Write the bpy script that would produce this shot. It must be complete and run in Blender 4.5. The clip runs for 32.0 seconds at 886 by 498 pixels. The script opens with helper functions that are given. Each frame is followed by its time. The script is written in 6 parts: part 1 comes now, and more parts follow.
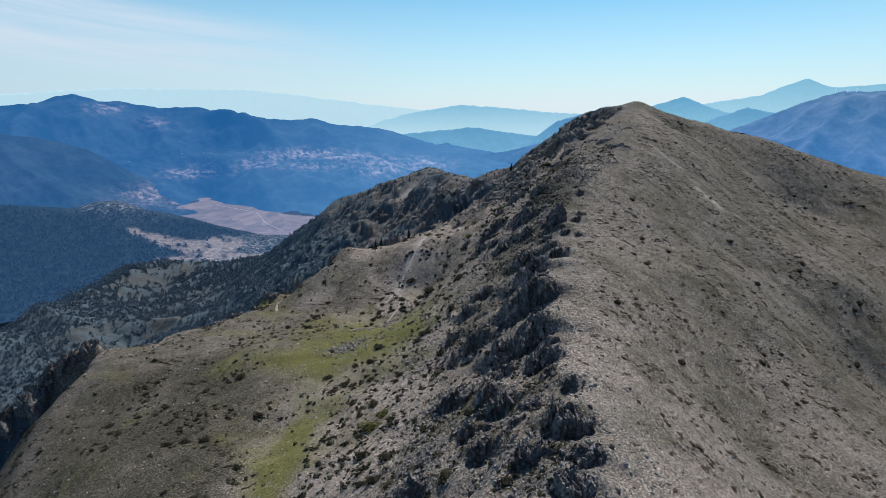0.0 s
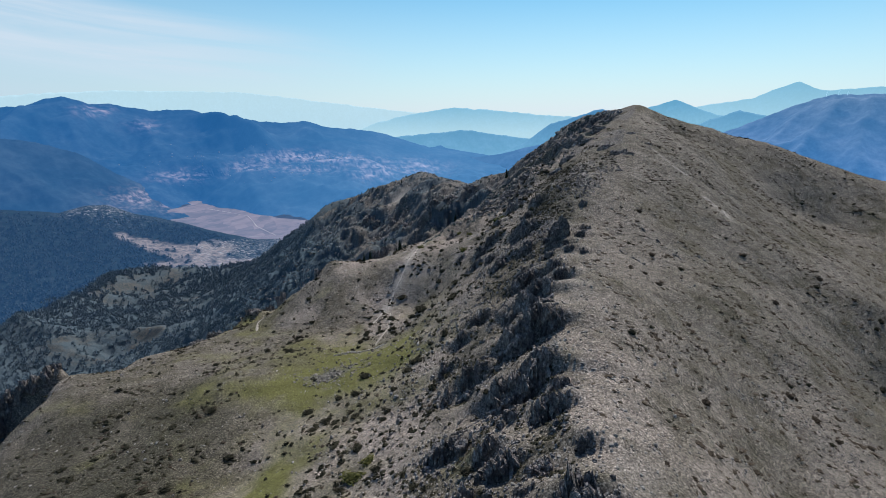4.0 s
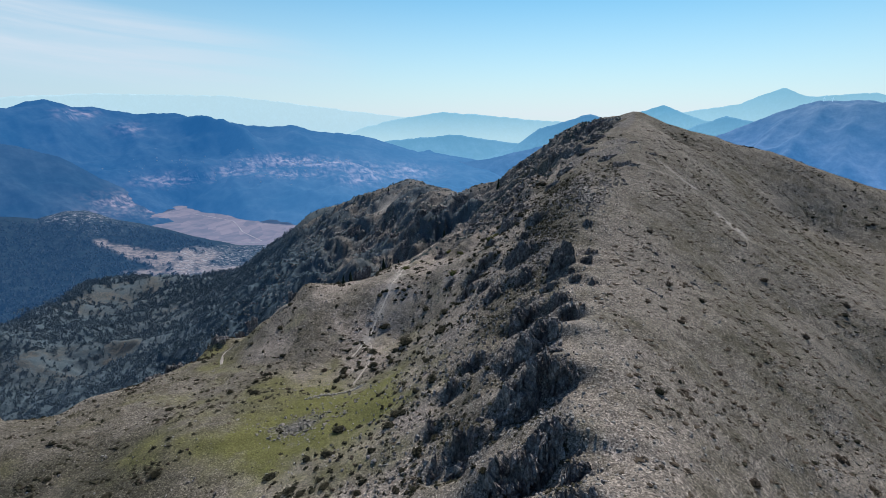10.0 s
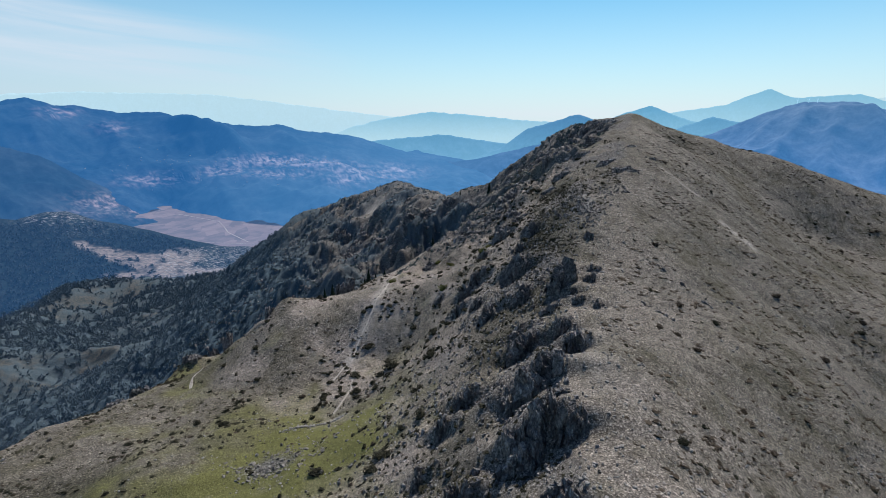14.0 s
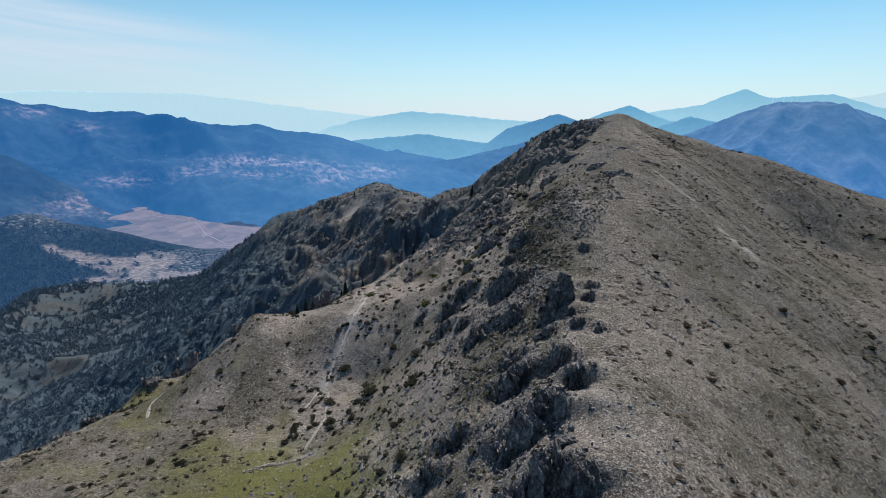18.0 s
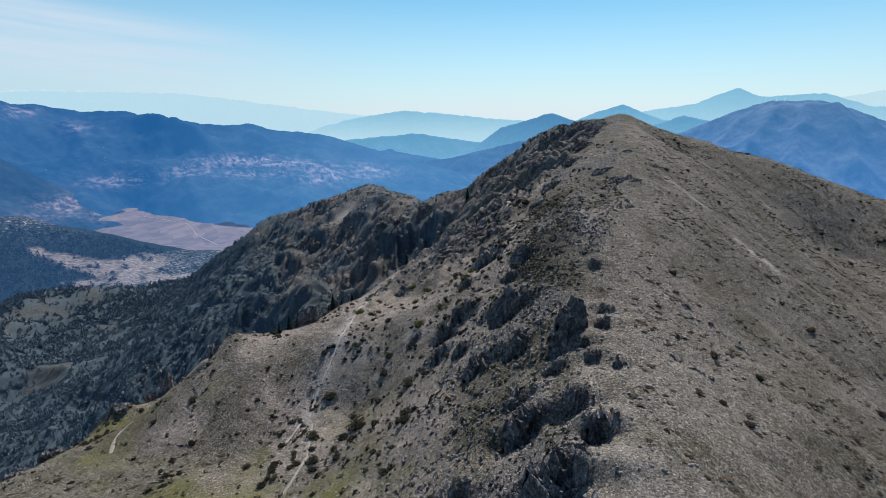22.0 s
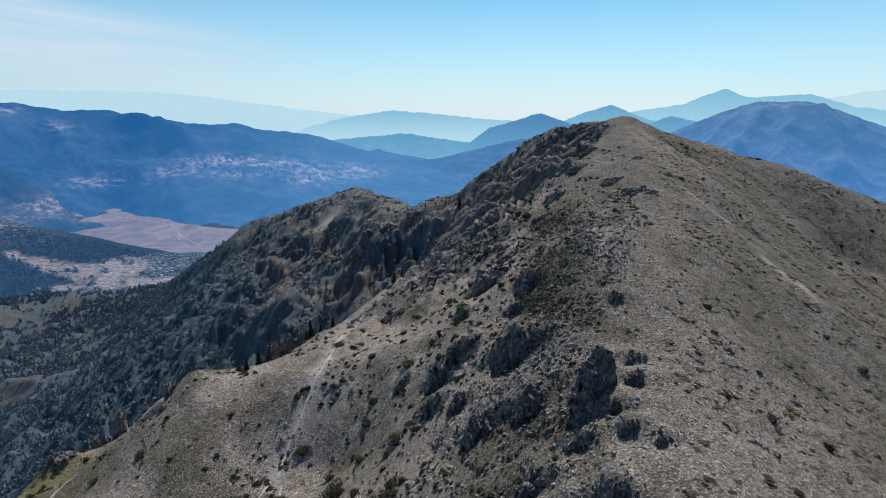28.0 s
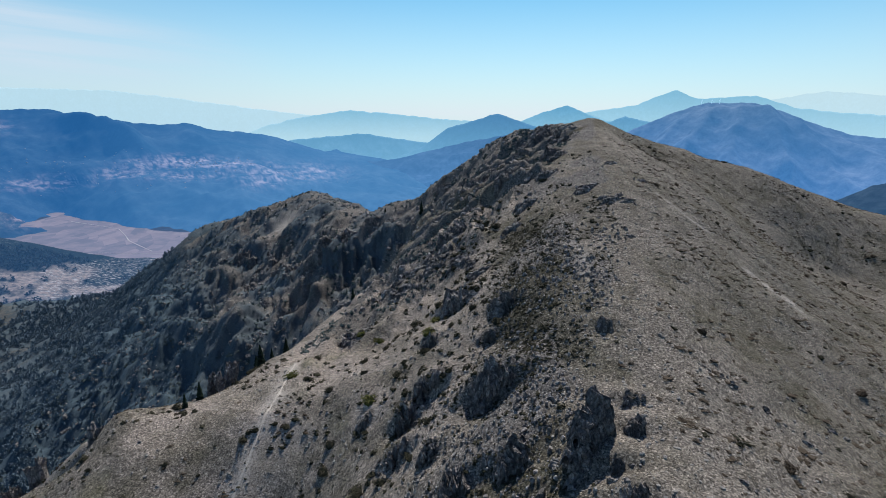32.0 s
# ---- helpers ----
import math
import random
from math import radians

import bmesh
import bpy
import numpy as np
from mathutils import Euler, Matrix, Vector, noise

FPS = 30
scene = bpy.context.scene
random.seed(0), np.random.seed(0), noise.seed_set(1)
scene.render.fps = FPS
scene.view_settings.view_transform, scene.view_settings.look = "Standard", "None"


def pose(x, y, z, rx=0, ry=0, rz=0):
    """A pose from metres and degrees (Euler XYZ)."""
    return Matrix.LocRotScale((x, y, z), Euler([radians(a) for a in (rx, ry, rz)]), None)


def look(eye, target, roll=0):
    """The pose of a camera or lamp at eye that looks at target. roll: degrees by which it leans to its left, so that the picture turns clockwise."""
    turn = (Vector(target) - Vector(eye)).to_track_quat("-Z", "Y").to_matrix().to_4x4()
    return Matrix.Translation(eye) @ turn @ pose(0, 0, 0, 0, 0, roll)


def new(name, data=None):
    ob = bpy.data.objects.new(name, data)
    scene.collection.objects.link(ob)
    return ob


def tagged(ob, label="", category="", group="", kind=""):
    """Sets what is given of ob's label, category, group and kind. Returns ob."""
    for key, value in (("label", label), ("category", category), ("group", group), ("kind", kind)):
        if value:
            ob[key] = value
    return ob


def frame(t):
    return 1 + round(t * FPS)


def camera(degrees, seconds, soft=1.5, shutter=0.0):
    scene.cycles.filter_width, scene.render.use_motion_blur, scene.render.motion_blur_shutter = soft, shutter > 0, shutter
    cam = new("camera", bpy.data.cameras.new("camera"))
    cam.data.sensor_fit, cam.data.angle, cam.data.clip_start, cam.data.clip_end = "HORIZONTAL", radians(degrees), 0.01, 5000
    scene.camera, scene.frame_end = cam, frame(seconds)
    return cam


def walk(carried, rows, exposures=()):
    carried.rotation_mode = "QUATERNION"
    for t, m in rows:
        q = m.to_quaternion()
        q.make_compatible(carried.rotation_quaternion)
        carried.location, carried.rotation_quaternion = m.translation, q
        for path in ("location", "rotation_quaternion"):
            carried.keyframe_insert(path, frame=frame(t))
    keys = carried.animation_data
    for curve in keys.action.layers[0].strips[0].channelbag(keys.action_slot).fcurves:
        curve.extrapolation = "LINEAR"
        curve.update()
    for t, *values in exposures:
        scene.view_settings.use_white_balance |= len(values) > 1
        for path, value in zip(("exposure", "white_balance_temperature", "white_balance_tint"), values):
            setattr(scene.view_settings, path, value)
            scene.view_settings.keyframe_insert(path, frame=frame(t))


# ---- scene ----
cam = camera(73.82, 32.0, soft=0.3)
PATH = [
    (0.0, pose(-0.00, 0.00, 60.00, 76.51, 0.35, -0.08)),
    (0.5, pose(0.01, 1.62, 60.08, 76.51, 0.39, -0.13)),
    (1.0, pose(0.03, 3.25, 60.15, 76.52, 0.40, -0.14)),
    (1.5, pose(0.05, 4.91, 60.22, 76.53, 0.40, -0.16)),
    (2.0, pose(0.09, 6.58, 60.28, 76.55, 0.41, -0.20)),
    (2.5, pose(0.12, 8.26, 60.34, 76.57, 0.41, -0.22)),
    (3.0, pose(0.15, 9.94, 60.40, 76.61, 0.41, -0.25)),
    (3.5, pose(0.18, 11.60, 60.46, 76.67, 0.38, -0.41)),
    (4.0, pose(0.20, 13.23, 60.53, 76.75, 0.33, -0.74)),
    (4.5, pose(0.21, 14.83, 60.60, 76.81, 0.29, -1.05)),
    (6.5, pose(0.35, 21.06, 60.87, 77.03, 0.18, -1.46)),
    (7.0, pose(0.39, 22.66, 60.94, 77.06, 0.17, -1.50)),
    (7.5, pose(0.42, 24.28, 61.02, 77.08, 0.16, -1.55)),
    (8.0, pose(0.47, 25.92, 61.08, 77.10, 0.15, -1.60)),
    (8.5, pose(0.54, 27.54, 61.13, 77.12, 0.12, -1.66)),
    (9.0, pose(0.62, 29.13, 61.19, 77.15, 0.11, -1.71)),
    (9.5, pose(0.70, 30.69, 61.25, 77.15, 0.10, -1.77)),
    (10.0, pose(0.77, 32.23, 61.33, 77.15, 0.10, -1.81)),
    (10.5, pose(0.84, 33.77, 61.41, 77.14, 0.06, -1.88)),
    (11.0, pose(0.88, 35.31, 61.50, 77.16, 0.01, -1.93)),
    (11.5, pose(0.90, 36.86, 61.58, 77.14, 0.01, -1.99)),
    (12.0, pose(0.92, 38.38, 61.67, 77.14, 0.01, -2.08)),
    (12.5, pose(0.94, 39.89, 61.76, 77.14, -0.03, -2.19)),
    (13.0, pose(0.96, 41.39, 61.84, 77.12, -0.05, -2.25)),
    (13.5, pose(0.99, 42.90, 61.94, 77.11, -0.08, -2.49)),
    (14.0, pose(1.03, 44.42, 62.04, 77.12, -0.09, -2.93)),
    (14.5, pose(1.07, 45.94, 62.13, 77.15, -0.10, -3.44)),
    (15.0, pose(1.09, 47.44, 62.19, 77.13, -0.09, -3.94)),
    (15.5, pose(1.12, 48.94, 62.25, 77.11, -0.12, -4.34)),
    (17.5, pose(1.30, 54.99, 62.28, 77.06, -0.14, -4.76)),
    (18.0, pose(1.38, 56.55, 62.29, 77.07, -0.13, -4.81)),
    (18.5, pose(1.50, 58.11, 62.31, 77.06, -0.11, -4.90)),
    (19.0, pose(1.62, 59.69, 62.34, 77.07, -0.10, -4.98)),
    (19.5, pose(1.73, 61.28, 62.40, 77.07, -0.09, -5.04)),
    (20.0, pose(1.84, 62.86, 62.47, 77.07, -0.09, -5.11)),
    (20.5, pose(1.93, 64.45, 62.55, 77.07, -0.08, -5.19)),
    (21.0, pose(2.03, 66.03, 62.63, 77.05, -0.07, -5.25)),
    (21.5, pose(2.14, 67.60, 62.72, 77.02, -0.06, -5.35)),
    (22.0, pose(2.23, 69.15, 62.81, 77.00, -0.05, -5.43)),
    (22.5, pose(2.30, 70.69, 62.89, 76.99, -0.05, -5.52)),
    (23.0, pose(2.36, 72.21, 62.95, 76.99, -0.06, -5.62)),
    (23.5, pose(2.43, 73.72, 63.01, 76.98, -0.06, -5.69)),
    (24.0, pose(2.51, 75.22, 63.05, 76.97, -0.07, -5.77)),
    (24.5, pose(2.61, 76.73, 63.11, 76.98, -0.11, -5.87)),
    (25.0, pose(2.69, 78.25, 63.17, 77.00, -0.17, -5.96)),
    (25.5, pose(2.77, 79.80, 63.24, 76.98, -0.18, -6.09)),
    (27.5, pose(3.17, 86.11, 63.48, 76.98, -0.17, -6.45)),
    (28.0, pose(3.26, 87.70, 63.53, 76.98, -0.20, -6.53)),
    (28.5, pose(3.35, 89.31, 63.56, 76.97, -0.23, -6.63)),
    (29.0, pose(3.42, 90.92, 63.58, 76.98, -0.23, -6.74)),
    (29.5, pose(3.50, 92.52, 63.61, 76.98, -0.23, -6.85)),
    (30.0, pose(3.59, 94.08, 63.67, 76.97, -0.23, -6.94)),
    (30.5, pose(3.68, 95.61, 63.74, 76.99, -0.25, -7.17)),
    (31.0, pose(3.77, 97.09, 63.82, 77.02, -0.29, -8.05)),
    (31.5, pose(3.84, 98.55, 63.93, 77.01, -0.33, -9.58)),
    (32.0, pose(3.88, 100.00, 64.04, 77.01, -0.34, -10.53)),
]
walk(cam, PATH, [(0.0, 0.40)])

# ---- world, sun, exposure ----
SUN_AZ, SUN_EL = 22.0, 50.5          # degrees clockwise from +y, above the horizon
world = bpy.data.worlds.new("sky_world")
scene.world = world
world.use_nodes = True
wn = world.node_tree.nodes
wl = world.node_tree.links
wn.clear()
w_out = wn.new("ShaderNodeOutputWorld")
w_bg = wn.new("ShaderNodeBackground")
w_sky = wn.new("ShaderNodeTexSky")
w_sky.sky_type = "NISHITA"
w_sky.sun_disc = False
w_sky.sun_elevation = radians(SUN_EL)
w_sky.sun_rotation = radians(SUN_AZ)
w_sky.altitude = 1500
w_sky.air_density = 1.0
w_sky.dust_density = 0.35
w_sky.ozone_density = 3.0
w_bg.inputs["Strength"].default_value = 0.084
w_co = wn.new("ShaderNodeTexCoord")
w_sep = wn.new("ShaderNodeSeparateXYZ")
wl.new(w_co.outputs["Generated"], w_sep.inputs[0])


def w_math(op, a, b=None, c=None, clamp=False):
    n = wn.new("ShaderNodeMath")
    n.operation = op
    n.use_clamp = clamp
    for i, v in enumerate((a, b, c)):
        if v is None:
            continue
        if isinstance(v, (int, float)):
            n.inputs[i].default_value = v
        else:
            wl.new(v, n.inputs[i])
    return n.outputs[0]


# thin cirrus in long streaks, low in the north-west
u_dir = w_math("DIVIDE", w_sep.outputs[0], w_math("MAXIMUM", w_sep.outputs[1], 0.05))
v_dir = w_math("ADD", w_sep.outputs[2], w_math("MULTIPLY_ADD", u_dir, 0.085, 0.064))
w_comb = wn.new("ShaderNodeCombineXYZ")
wl.new(w_math("MULTIPLY", u_dir, 2.2), w_comb.inputs[0])
wl.new(w_math("MULTIPLY", v_dir, 34.0), w_comb.inputs[1])
w_noise = wn.new("ShaderNodeTexNoise")
w_noise.inputs["Scale"].default_value = 1.0
w_noise.inputs["Detail"].default_value = 8
w_noise.inputs["Roughness"].default_value = 0.62
w_noise.inputs["Distortion"].default_value = 0.5
wl.new(w_comb.outputs[0], w_noise.inputs["Vector"])
band = w_math("MULTIPLY_ADD", w_noise.outputs[0], 3.0, -0.78, True)
low_edge = w_math("MULTIPLY_ADD", v_dir, 24.0, -1.3, True)
high_edge = w_math("MULTIPLY_ADD", v_dir, -42.0, 7.4, True)
side = w_math("MULTIPLY_ADD", u_dir, -2.4, -0.15, True)
cover = w_math("MULTIPLY", w_math("MULTIPLY", w_math("MULTIPLY", low_edge, high_edge), w_math("MULTIPLY", band, side)), 0.8)


def w_blend(fac, a, b, blend="MIX"):
    n = wn.new("ShaderNodeMix")
    n.data_type = "RGBA"
    n.blend_type = blend
    for key, v in (("Factor", fac), ("A", a), ("B", b)):
        if isinstance(v, bpy.types.NodeSocket):
            wl.new(v, n.inputs[key])
        else:
            n.inputs[key].default_value = v if isinstance(v, (int, float)) else (*v, 1)
    return n.outputs["Result"]


# a clear, slightly turquoise sky, white with haze towards the horizon
upper = w_math("MULTIPLY_ADD", w_sep.outputs[2], 2.6, -0.62, True)
sky_col = w_blend(1.0, w_sky.outputs[0], w_blend(upper, (0.46, 0.965, 1.0), (0.74, 0.90, 1.04)), "MULTIPLY")
haze = w_math("SUBTRACT", 1.0, w_math("MULTIPLY", w_math("ABSOLUTE", w_sep.outputs[2]), 4.2), None, True)
sunward = w_math("MULTIPLY_ADD", w_math("ADD", w_math("MULTIPLY", w_sep.outputs[0], math.sin(radians(SUN_AZ))), w_math("MULTIPLY", w_sep.outputs[1], math.cos(radians(SUN_AZ)))), 0.7, 0.24, True)
haze = w_math("MULTIPLY", w_math("MULTIPLY", w_math("POWER", haze, 1.6), 0.94), sunward)
sky_col = w_blend(haze, sky_col, (7.1, 7.55, 8.3))
away = w_math("MULTIPLY", w_math("MULTIPLY_ADD", sunward, -2.5, 2.45, True), w_math("MULTIPLY_ADD", w_math("ABSOLUTE", w_sep.outputs[2]), -4.0, 1.0, True))
sky_col = w_blend(away, sky_col, (4.9, 6.15, 7.3))
sky_col = w_blend(cover, sky_col, (5.8, 6.8, 7.9))
wl.new(sky_col, w_bg.inputs["Color"])
wl.new(w_bg.outputs[0], w_out.inputs[0])

sun_data = bpy.data.lights.new("sun", "SUN")
sun_data.energy = 3.75
sun_data.angle = radians(0.53)
sun_data.color = (1.0, 0.95, 0.87)
sun = new("sun", sun_data)
_a, _e = radians(SUN_AZ), radians(SUN_EL)
sun_dir = Vector((math.sin(_a) * math.cos(_e), math.cos(_a) * math.cos(_e), math.sin(_e)))
sun.matrix_world = look(sun_dir * 900, (0, 0, 0))

# ---- noise ----
_perm = np.random.RandomState(7).permutation(512)
_grad = np.stack([np.cos(np.arange(512) * 2.399963), np.sin(np.arange(512) * 2.399963)], 1)


def perlin(x, y, seed=0):
    """Gradient noise, about -0.7 to 0.7."""
    x, y = np.broadcast_arrays(np.asarray(x, float) + seed * 17.31, np.asarray(y, float) - seed * 9.77)
    xi, yi = np.floor(x).astype(int), np.floor(y).astype(int)
    fx, fy = x - xi, y - yi
    u, v = fx * fx * fx * (fx * (fx * 6 - 15) + 10), fy * fy * fy * (fy * (fy * 6 - 15) + 10)

    def g(i, j):
        k = _grad[_perm[(_perm[(xi + i) & 511] + yi + j) & 511]]
        return k[..., 0] * (fx - i) + k[..., 1] * (fy - j)
    a = g(0, 0) * (1 - u) + g(1, 0) * u
    b = g(0, 1) * (1 - u) + g(1, 1) * u
    return a * (1 - v) + b * v


def fbm(x, y, size, octaves=4, seed=0, rough=0.5):
    """Fractal noise whose largest lumps are size metres across."""
    s, amp, out = 1.0 / size, 1.0, 0.0
    for o in range(octaves):
        out = out + amp * perlin(x * s, y * s, seed + o)
        s, amp = s * 2.03, amp * rough
    return out


def ridged(x, y, size, octaves=4, seed=0, rough=0.5):
    s, amp, out = 1.0 / size, 1.0, 0.0
    for o in range(octaves):
        out = out + amp * (1 - np.abs(perlin(x * s, y * s, seed + o)) * 2.4)
        s, amp = s * 2.1, amp * rough
    return out


def smooth(a, b, v):
    t = np.clip((v - a) / (b - a), 0, 1)
    return t * t * (3 - 2 * t)


# ---- the lie of the land: lines of crests, rims and hollows (x, y, z) ----
CREST = [(6, -140, 26), (11, -40, 24), (14.5, 20, 22.5), (16.7, 59, 22.3), (17.2, 75, 22.8), (18.4, 95, 23.8), (21.3, 121, 25.6), (27, 140, 28),
         (35.5, 165, 32.5), (42, 176, 36.5), (50, 188, 39), (60, 206, 42.5), (66, 225, 47), (80, 262, 54), (90, 288, 58.5), (99, 310, 62)]
BACK_RIDGE = [(99, 311, 62), (94, 330, 59), (91, 345, 56.3), (87, 360, 56), (80, 375, 49.5), (68, 390, 38.4), (58.5, 400, 29.7), (49.5, 406.5, 20.5), (40, 411, 16.8), (20.4, 420, 10.1), (16.3, 450, 6.6), (5.8, 510, 3.2), (-3, 545, 1), (-12.7, 565, 4.3)]
KNOLL = [(-12.7, 565, 4.3), (-28, 580, -1.8), (-44.5, 600, -12), (-70, 640, -27), (-109, 690, -40.4), (-126, 700, -51), (-156, 720, -78), (-188, 740, -103)]
KNOLL_FRONT = [(-35, 510, -14), (-52, 505, -26), (4.5, 400, -1), (-11, 380, -9.5), (-26, 370, -19), (-37, 360, -22.5), (-84, 480, -43), (-101, 450, -55), (-128, 400, -68), (2, 375, -8), (-50, 447, -28), (-25, 540, -4)]
RIM = [(-78, 95, -9.6), (-85.5, 108.8, -10.4), (-88.5, 116.2, -10.2), (-91.2, 124, -9.8), (-92.6, 130.2, -9.4), (-94, 138.6, -8.6), (-96, 149, -8), (-96.3, 158.3, -8.2), (-88.3, 161.0, -7.6), (-83.2, 168.0, -7.3), (-76.6, 173.0, -7.1), (-67.5, 188.0, -7.9), (-62.6, 205.0, -7.6), (-57.0, 211.0, -8.0), (-50.5, 215.5, -4.4), (-44.4, 211.0, 1.2), (-37.0, 204.0, 9.4), (-25.0, 205.0, 11.8), (-17.7, 214.0, 10.1), (-3.2, 236.0, 12.0), (16.6, 258.0, 17.5), (32, 300, 22), (39, 336, 22.5)]
SPUR_EAST = [(99, 310, 62), (111, 308, 57.8), (123, 306, 53.7), (135, 305, 50.9), (147, 303, 46.7), (159, 302, 44.3), (171, 300, 40.1), (185, 300, 35.2), (211, 300, 27.2), (300, 290, 5), (420, 280, -50)]
WEST_FACE = [(84, 318, 54), (76, 300, 49.5), (78, 345, 48), (70, 370, 38.5), (62, 385, 29.5), (62, 330, 36), (52, 360, 22), (44, 388, 10)]
BACK_SIDE = [(112, 340, 46), (108, 380, 28), (90, 405, 12), (70, 425, -4), (58, 460, -18), (45, 510, -24), (30, 570, -26), (5, 610, -22), (-20, 640, -34), (-50, 700, -60), (-110, 760, -85)]
BOWL = [(-28, 62, -2), (-30, 94, -1.5), (-25, 113, 0.8), (-35, 106, -3.2), (-13.3, 100.7, 3.6), (-24, 130, 1.5), (-30, 150, 0.5), (-17, 157, 1)]
MOUND = [(-51, 88, -1.5), (-64, 104, -3.4), (-74, 122, -5.4), (-57, 120, -3.4), (-60, 140, -3.8), (-66, 165, -5), (-50, 180, -3), (-47, 138, 0)]
LEFT_SLOPE = [(-5, 179, 5.5), (-13, 187, 9), (-11, 195, 14), (3, 120, 12), (0, 150, 9.5), (9, 187, 20), (24, 186, 29), (7, 215, 15.5), (24, 240, 24.5), (15, 238, 18.5), (1.2, 94, 12.4), (3.9, 77.8, 16.2), (8.6, 104, 16.5)]
RIGHT_SLOPE = [(32.3, 121.5, 27), (34.6, 134.2, 29.4), (62, 120.6, 11.8), (67, 114, 6.2), (79.3, 141, 12), (86.5, 150.6, 10.5), (70, 179.6, 29), (58, 162, 28), (97, 194, 24.5), (102, 207, 25), (136, 219, 14), (123, 173, 7), (118, 145, -14), (50, 84, 6), (47, 55, 5), (112, 290, 49), (150, 258, 19), (168, 262, 13), (175, 238, 4), (225, 262, 4)]
RIB_WEST = [(-104, 163.5, -6.4), (-108.5, 159.6, -8.6), (-114, 154.6, -15), (-120, 149, -21.5), (-127, 143, -29)]
SPUR_WEST = [(-442, 848, -164), (-427, 740, -163), (-417, 640, -150), (-400, 553, -132), (-392, 500, -140), (-380, 440, -170)]
SPUR_FRONT = [(-404, 762, -178), (-383, 683, -170), (-322, 510, -143), (-255, 503, -140), (-297, 616, -158), (-246, 622, -141), (-335, 785, -165), (-263, 696, -148), (-520, 700, -205), (-500, 560, -190)]
VALLEY = [(-47, 199, 0.5), (-52, 199, -4), (-57, 200, -8), (-44, 205, -1), (-101, 143, -19), (-101, 131, -17), (-94, 118, -14), (-106, 152, -20), (-103, 168, -22), (-115, 112, -40), (-122, 150, -42), (-112, 185, -38), (-88, 205, -36), (-70, 232, -34), (-45, 232, -20), (-32, 240, -16), (-14, 262, -10), (8, 290, -8), (-135, 235, -72), (-90, 265, -62), (-55, 290, -52), (-25, 320, -42), (-75, 350, -62), (-140, 330, -85),
          (-150, 600, -95), (-220, 250, -120), (-300, 420, -150), (-170, 120, -90), (-250, 60, -120), (-150, 20, -70)]
FAR = [(-700, 300, -165), (-640, 760, -215), (-260, 960, -190), (-60, 900, -220), (-90, 780, -110), (0, 700, -90), (150, 700, -140), (-800, 1400, -340), (-300, 1400, -340), (-560, 1500, -340), (300, 500, -110), (170, 400, 0), (230, 160, -40), (300, 0, -90), (250, -200, -100), (-250, -250, -110),
       (500, 400, -150), (0, 1300, -340), (-1400, 600, -300), (-1000, 1600, -340), (1400, 600, -330), (800, 1500, -340), (0, -1200, -250), (-1200, -700, -300), (1300, -600, -300)]


# crags along the crest and the flank: x, y, width, height
CRAGS_SOUTH = [(3.3, 73.6, 2.7, 4.2), (14.9, 65.2, 5.6, 4.6), (9.3, 69.5, 2.4, 1.9), (7.6, 76.9, 6.5, 3.6), (6.5, 81.4, 3.2, 5.0), (1.8, 89.1, 7.9, 2.8), (15.7, 84.8, 5.7, 3.4), (14.9, 79.6, 1.9, 2.1), (5.3, 106.2, 4.1, 3.6), (2, 108.5, 2.3, 3),
               (13.7, 53.5, 5.3, 3.4), (-4.4, 65, 6, 3.6), (10.5, 60, 5, 2.4), (16.2, 58, 4, 2.2), (5, 66, 4, 2.4), (12, 72.6, 4, 2), (17.4, 74, 3, 2.2), (17.6, 91, 3.4, 2.4), (10.4, 88.5, 4.4, 2.6), (13.6, 96, 11.6, 6.7), (6.1, 109.1, 3.9, 7.1), (1.7, 119.3, 2.7, 2.9), (18.4, 122.2, 10.6, 4.4), (16.3, 110.9, 11.2, 6.1), (9.2, 131.7, 3.6, 3.4), (5, 126.9, 2.9, 4.4)]
CRAGS_MIDDLE = [(25.6, 128.6, 3.9, 4.5), (25.1, 135.4, 3.9, 4), (19, 136.6, 5.2, 4.5), (24, 171.8, 6.2, 5.4), (36.9, 158.4, 2.4, 2.6), (35.4, 153.3, 2.6, 2.4), (31.5, 148.6, 2.6, 2.4), (27.1, 150.2, 2.6, 1.8), (22.8, 156.8, 4.4, 1.7),
                (30.7, 144.5, 2.5, 2), (33.5, 142, 2.2, 1.6), (25.5, 203, 5.2, 4.4), (31.1, 189.1, 4.4, 2.6), (19.1, 193.7, 2.4, 3.4), (13.2, 178.5, 3.6, 4.4), (17.1, 180.5, 4, 5.4), (11.3, 172.4, 3.8, 3.4), (16.4, 158.9, 4.6, 1.9), (22.2, 151.2, 3, 1.1),
                (25.5, 146.1, 3.7, 1.5), (40.5, 172.5, 2.2, 2), (7.2, 183.6, 3, 1.8), (26.9, 183.7, 2.2, 3), (20, 143.6, 4, 1.6), (12.6, 162, 3.4, 1.1), (19.6, 163.5, 3.6, 1.1), (15, 167.5, 3.2, 2.2)]
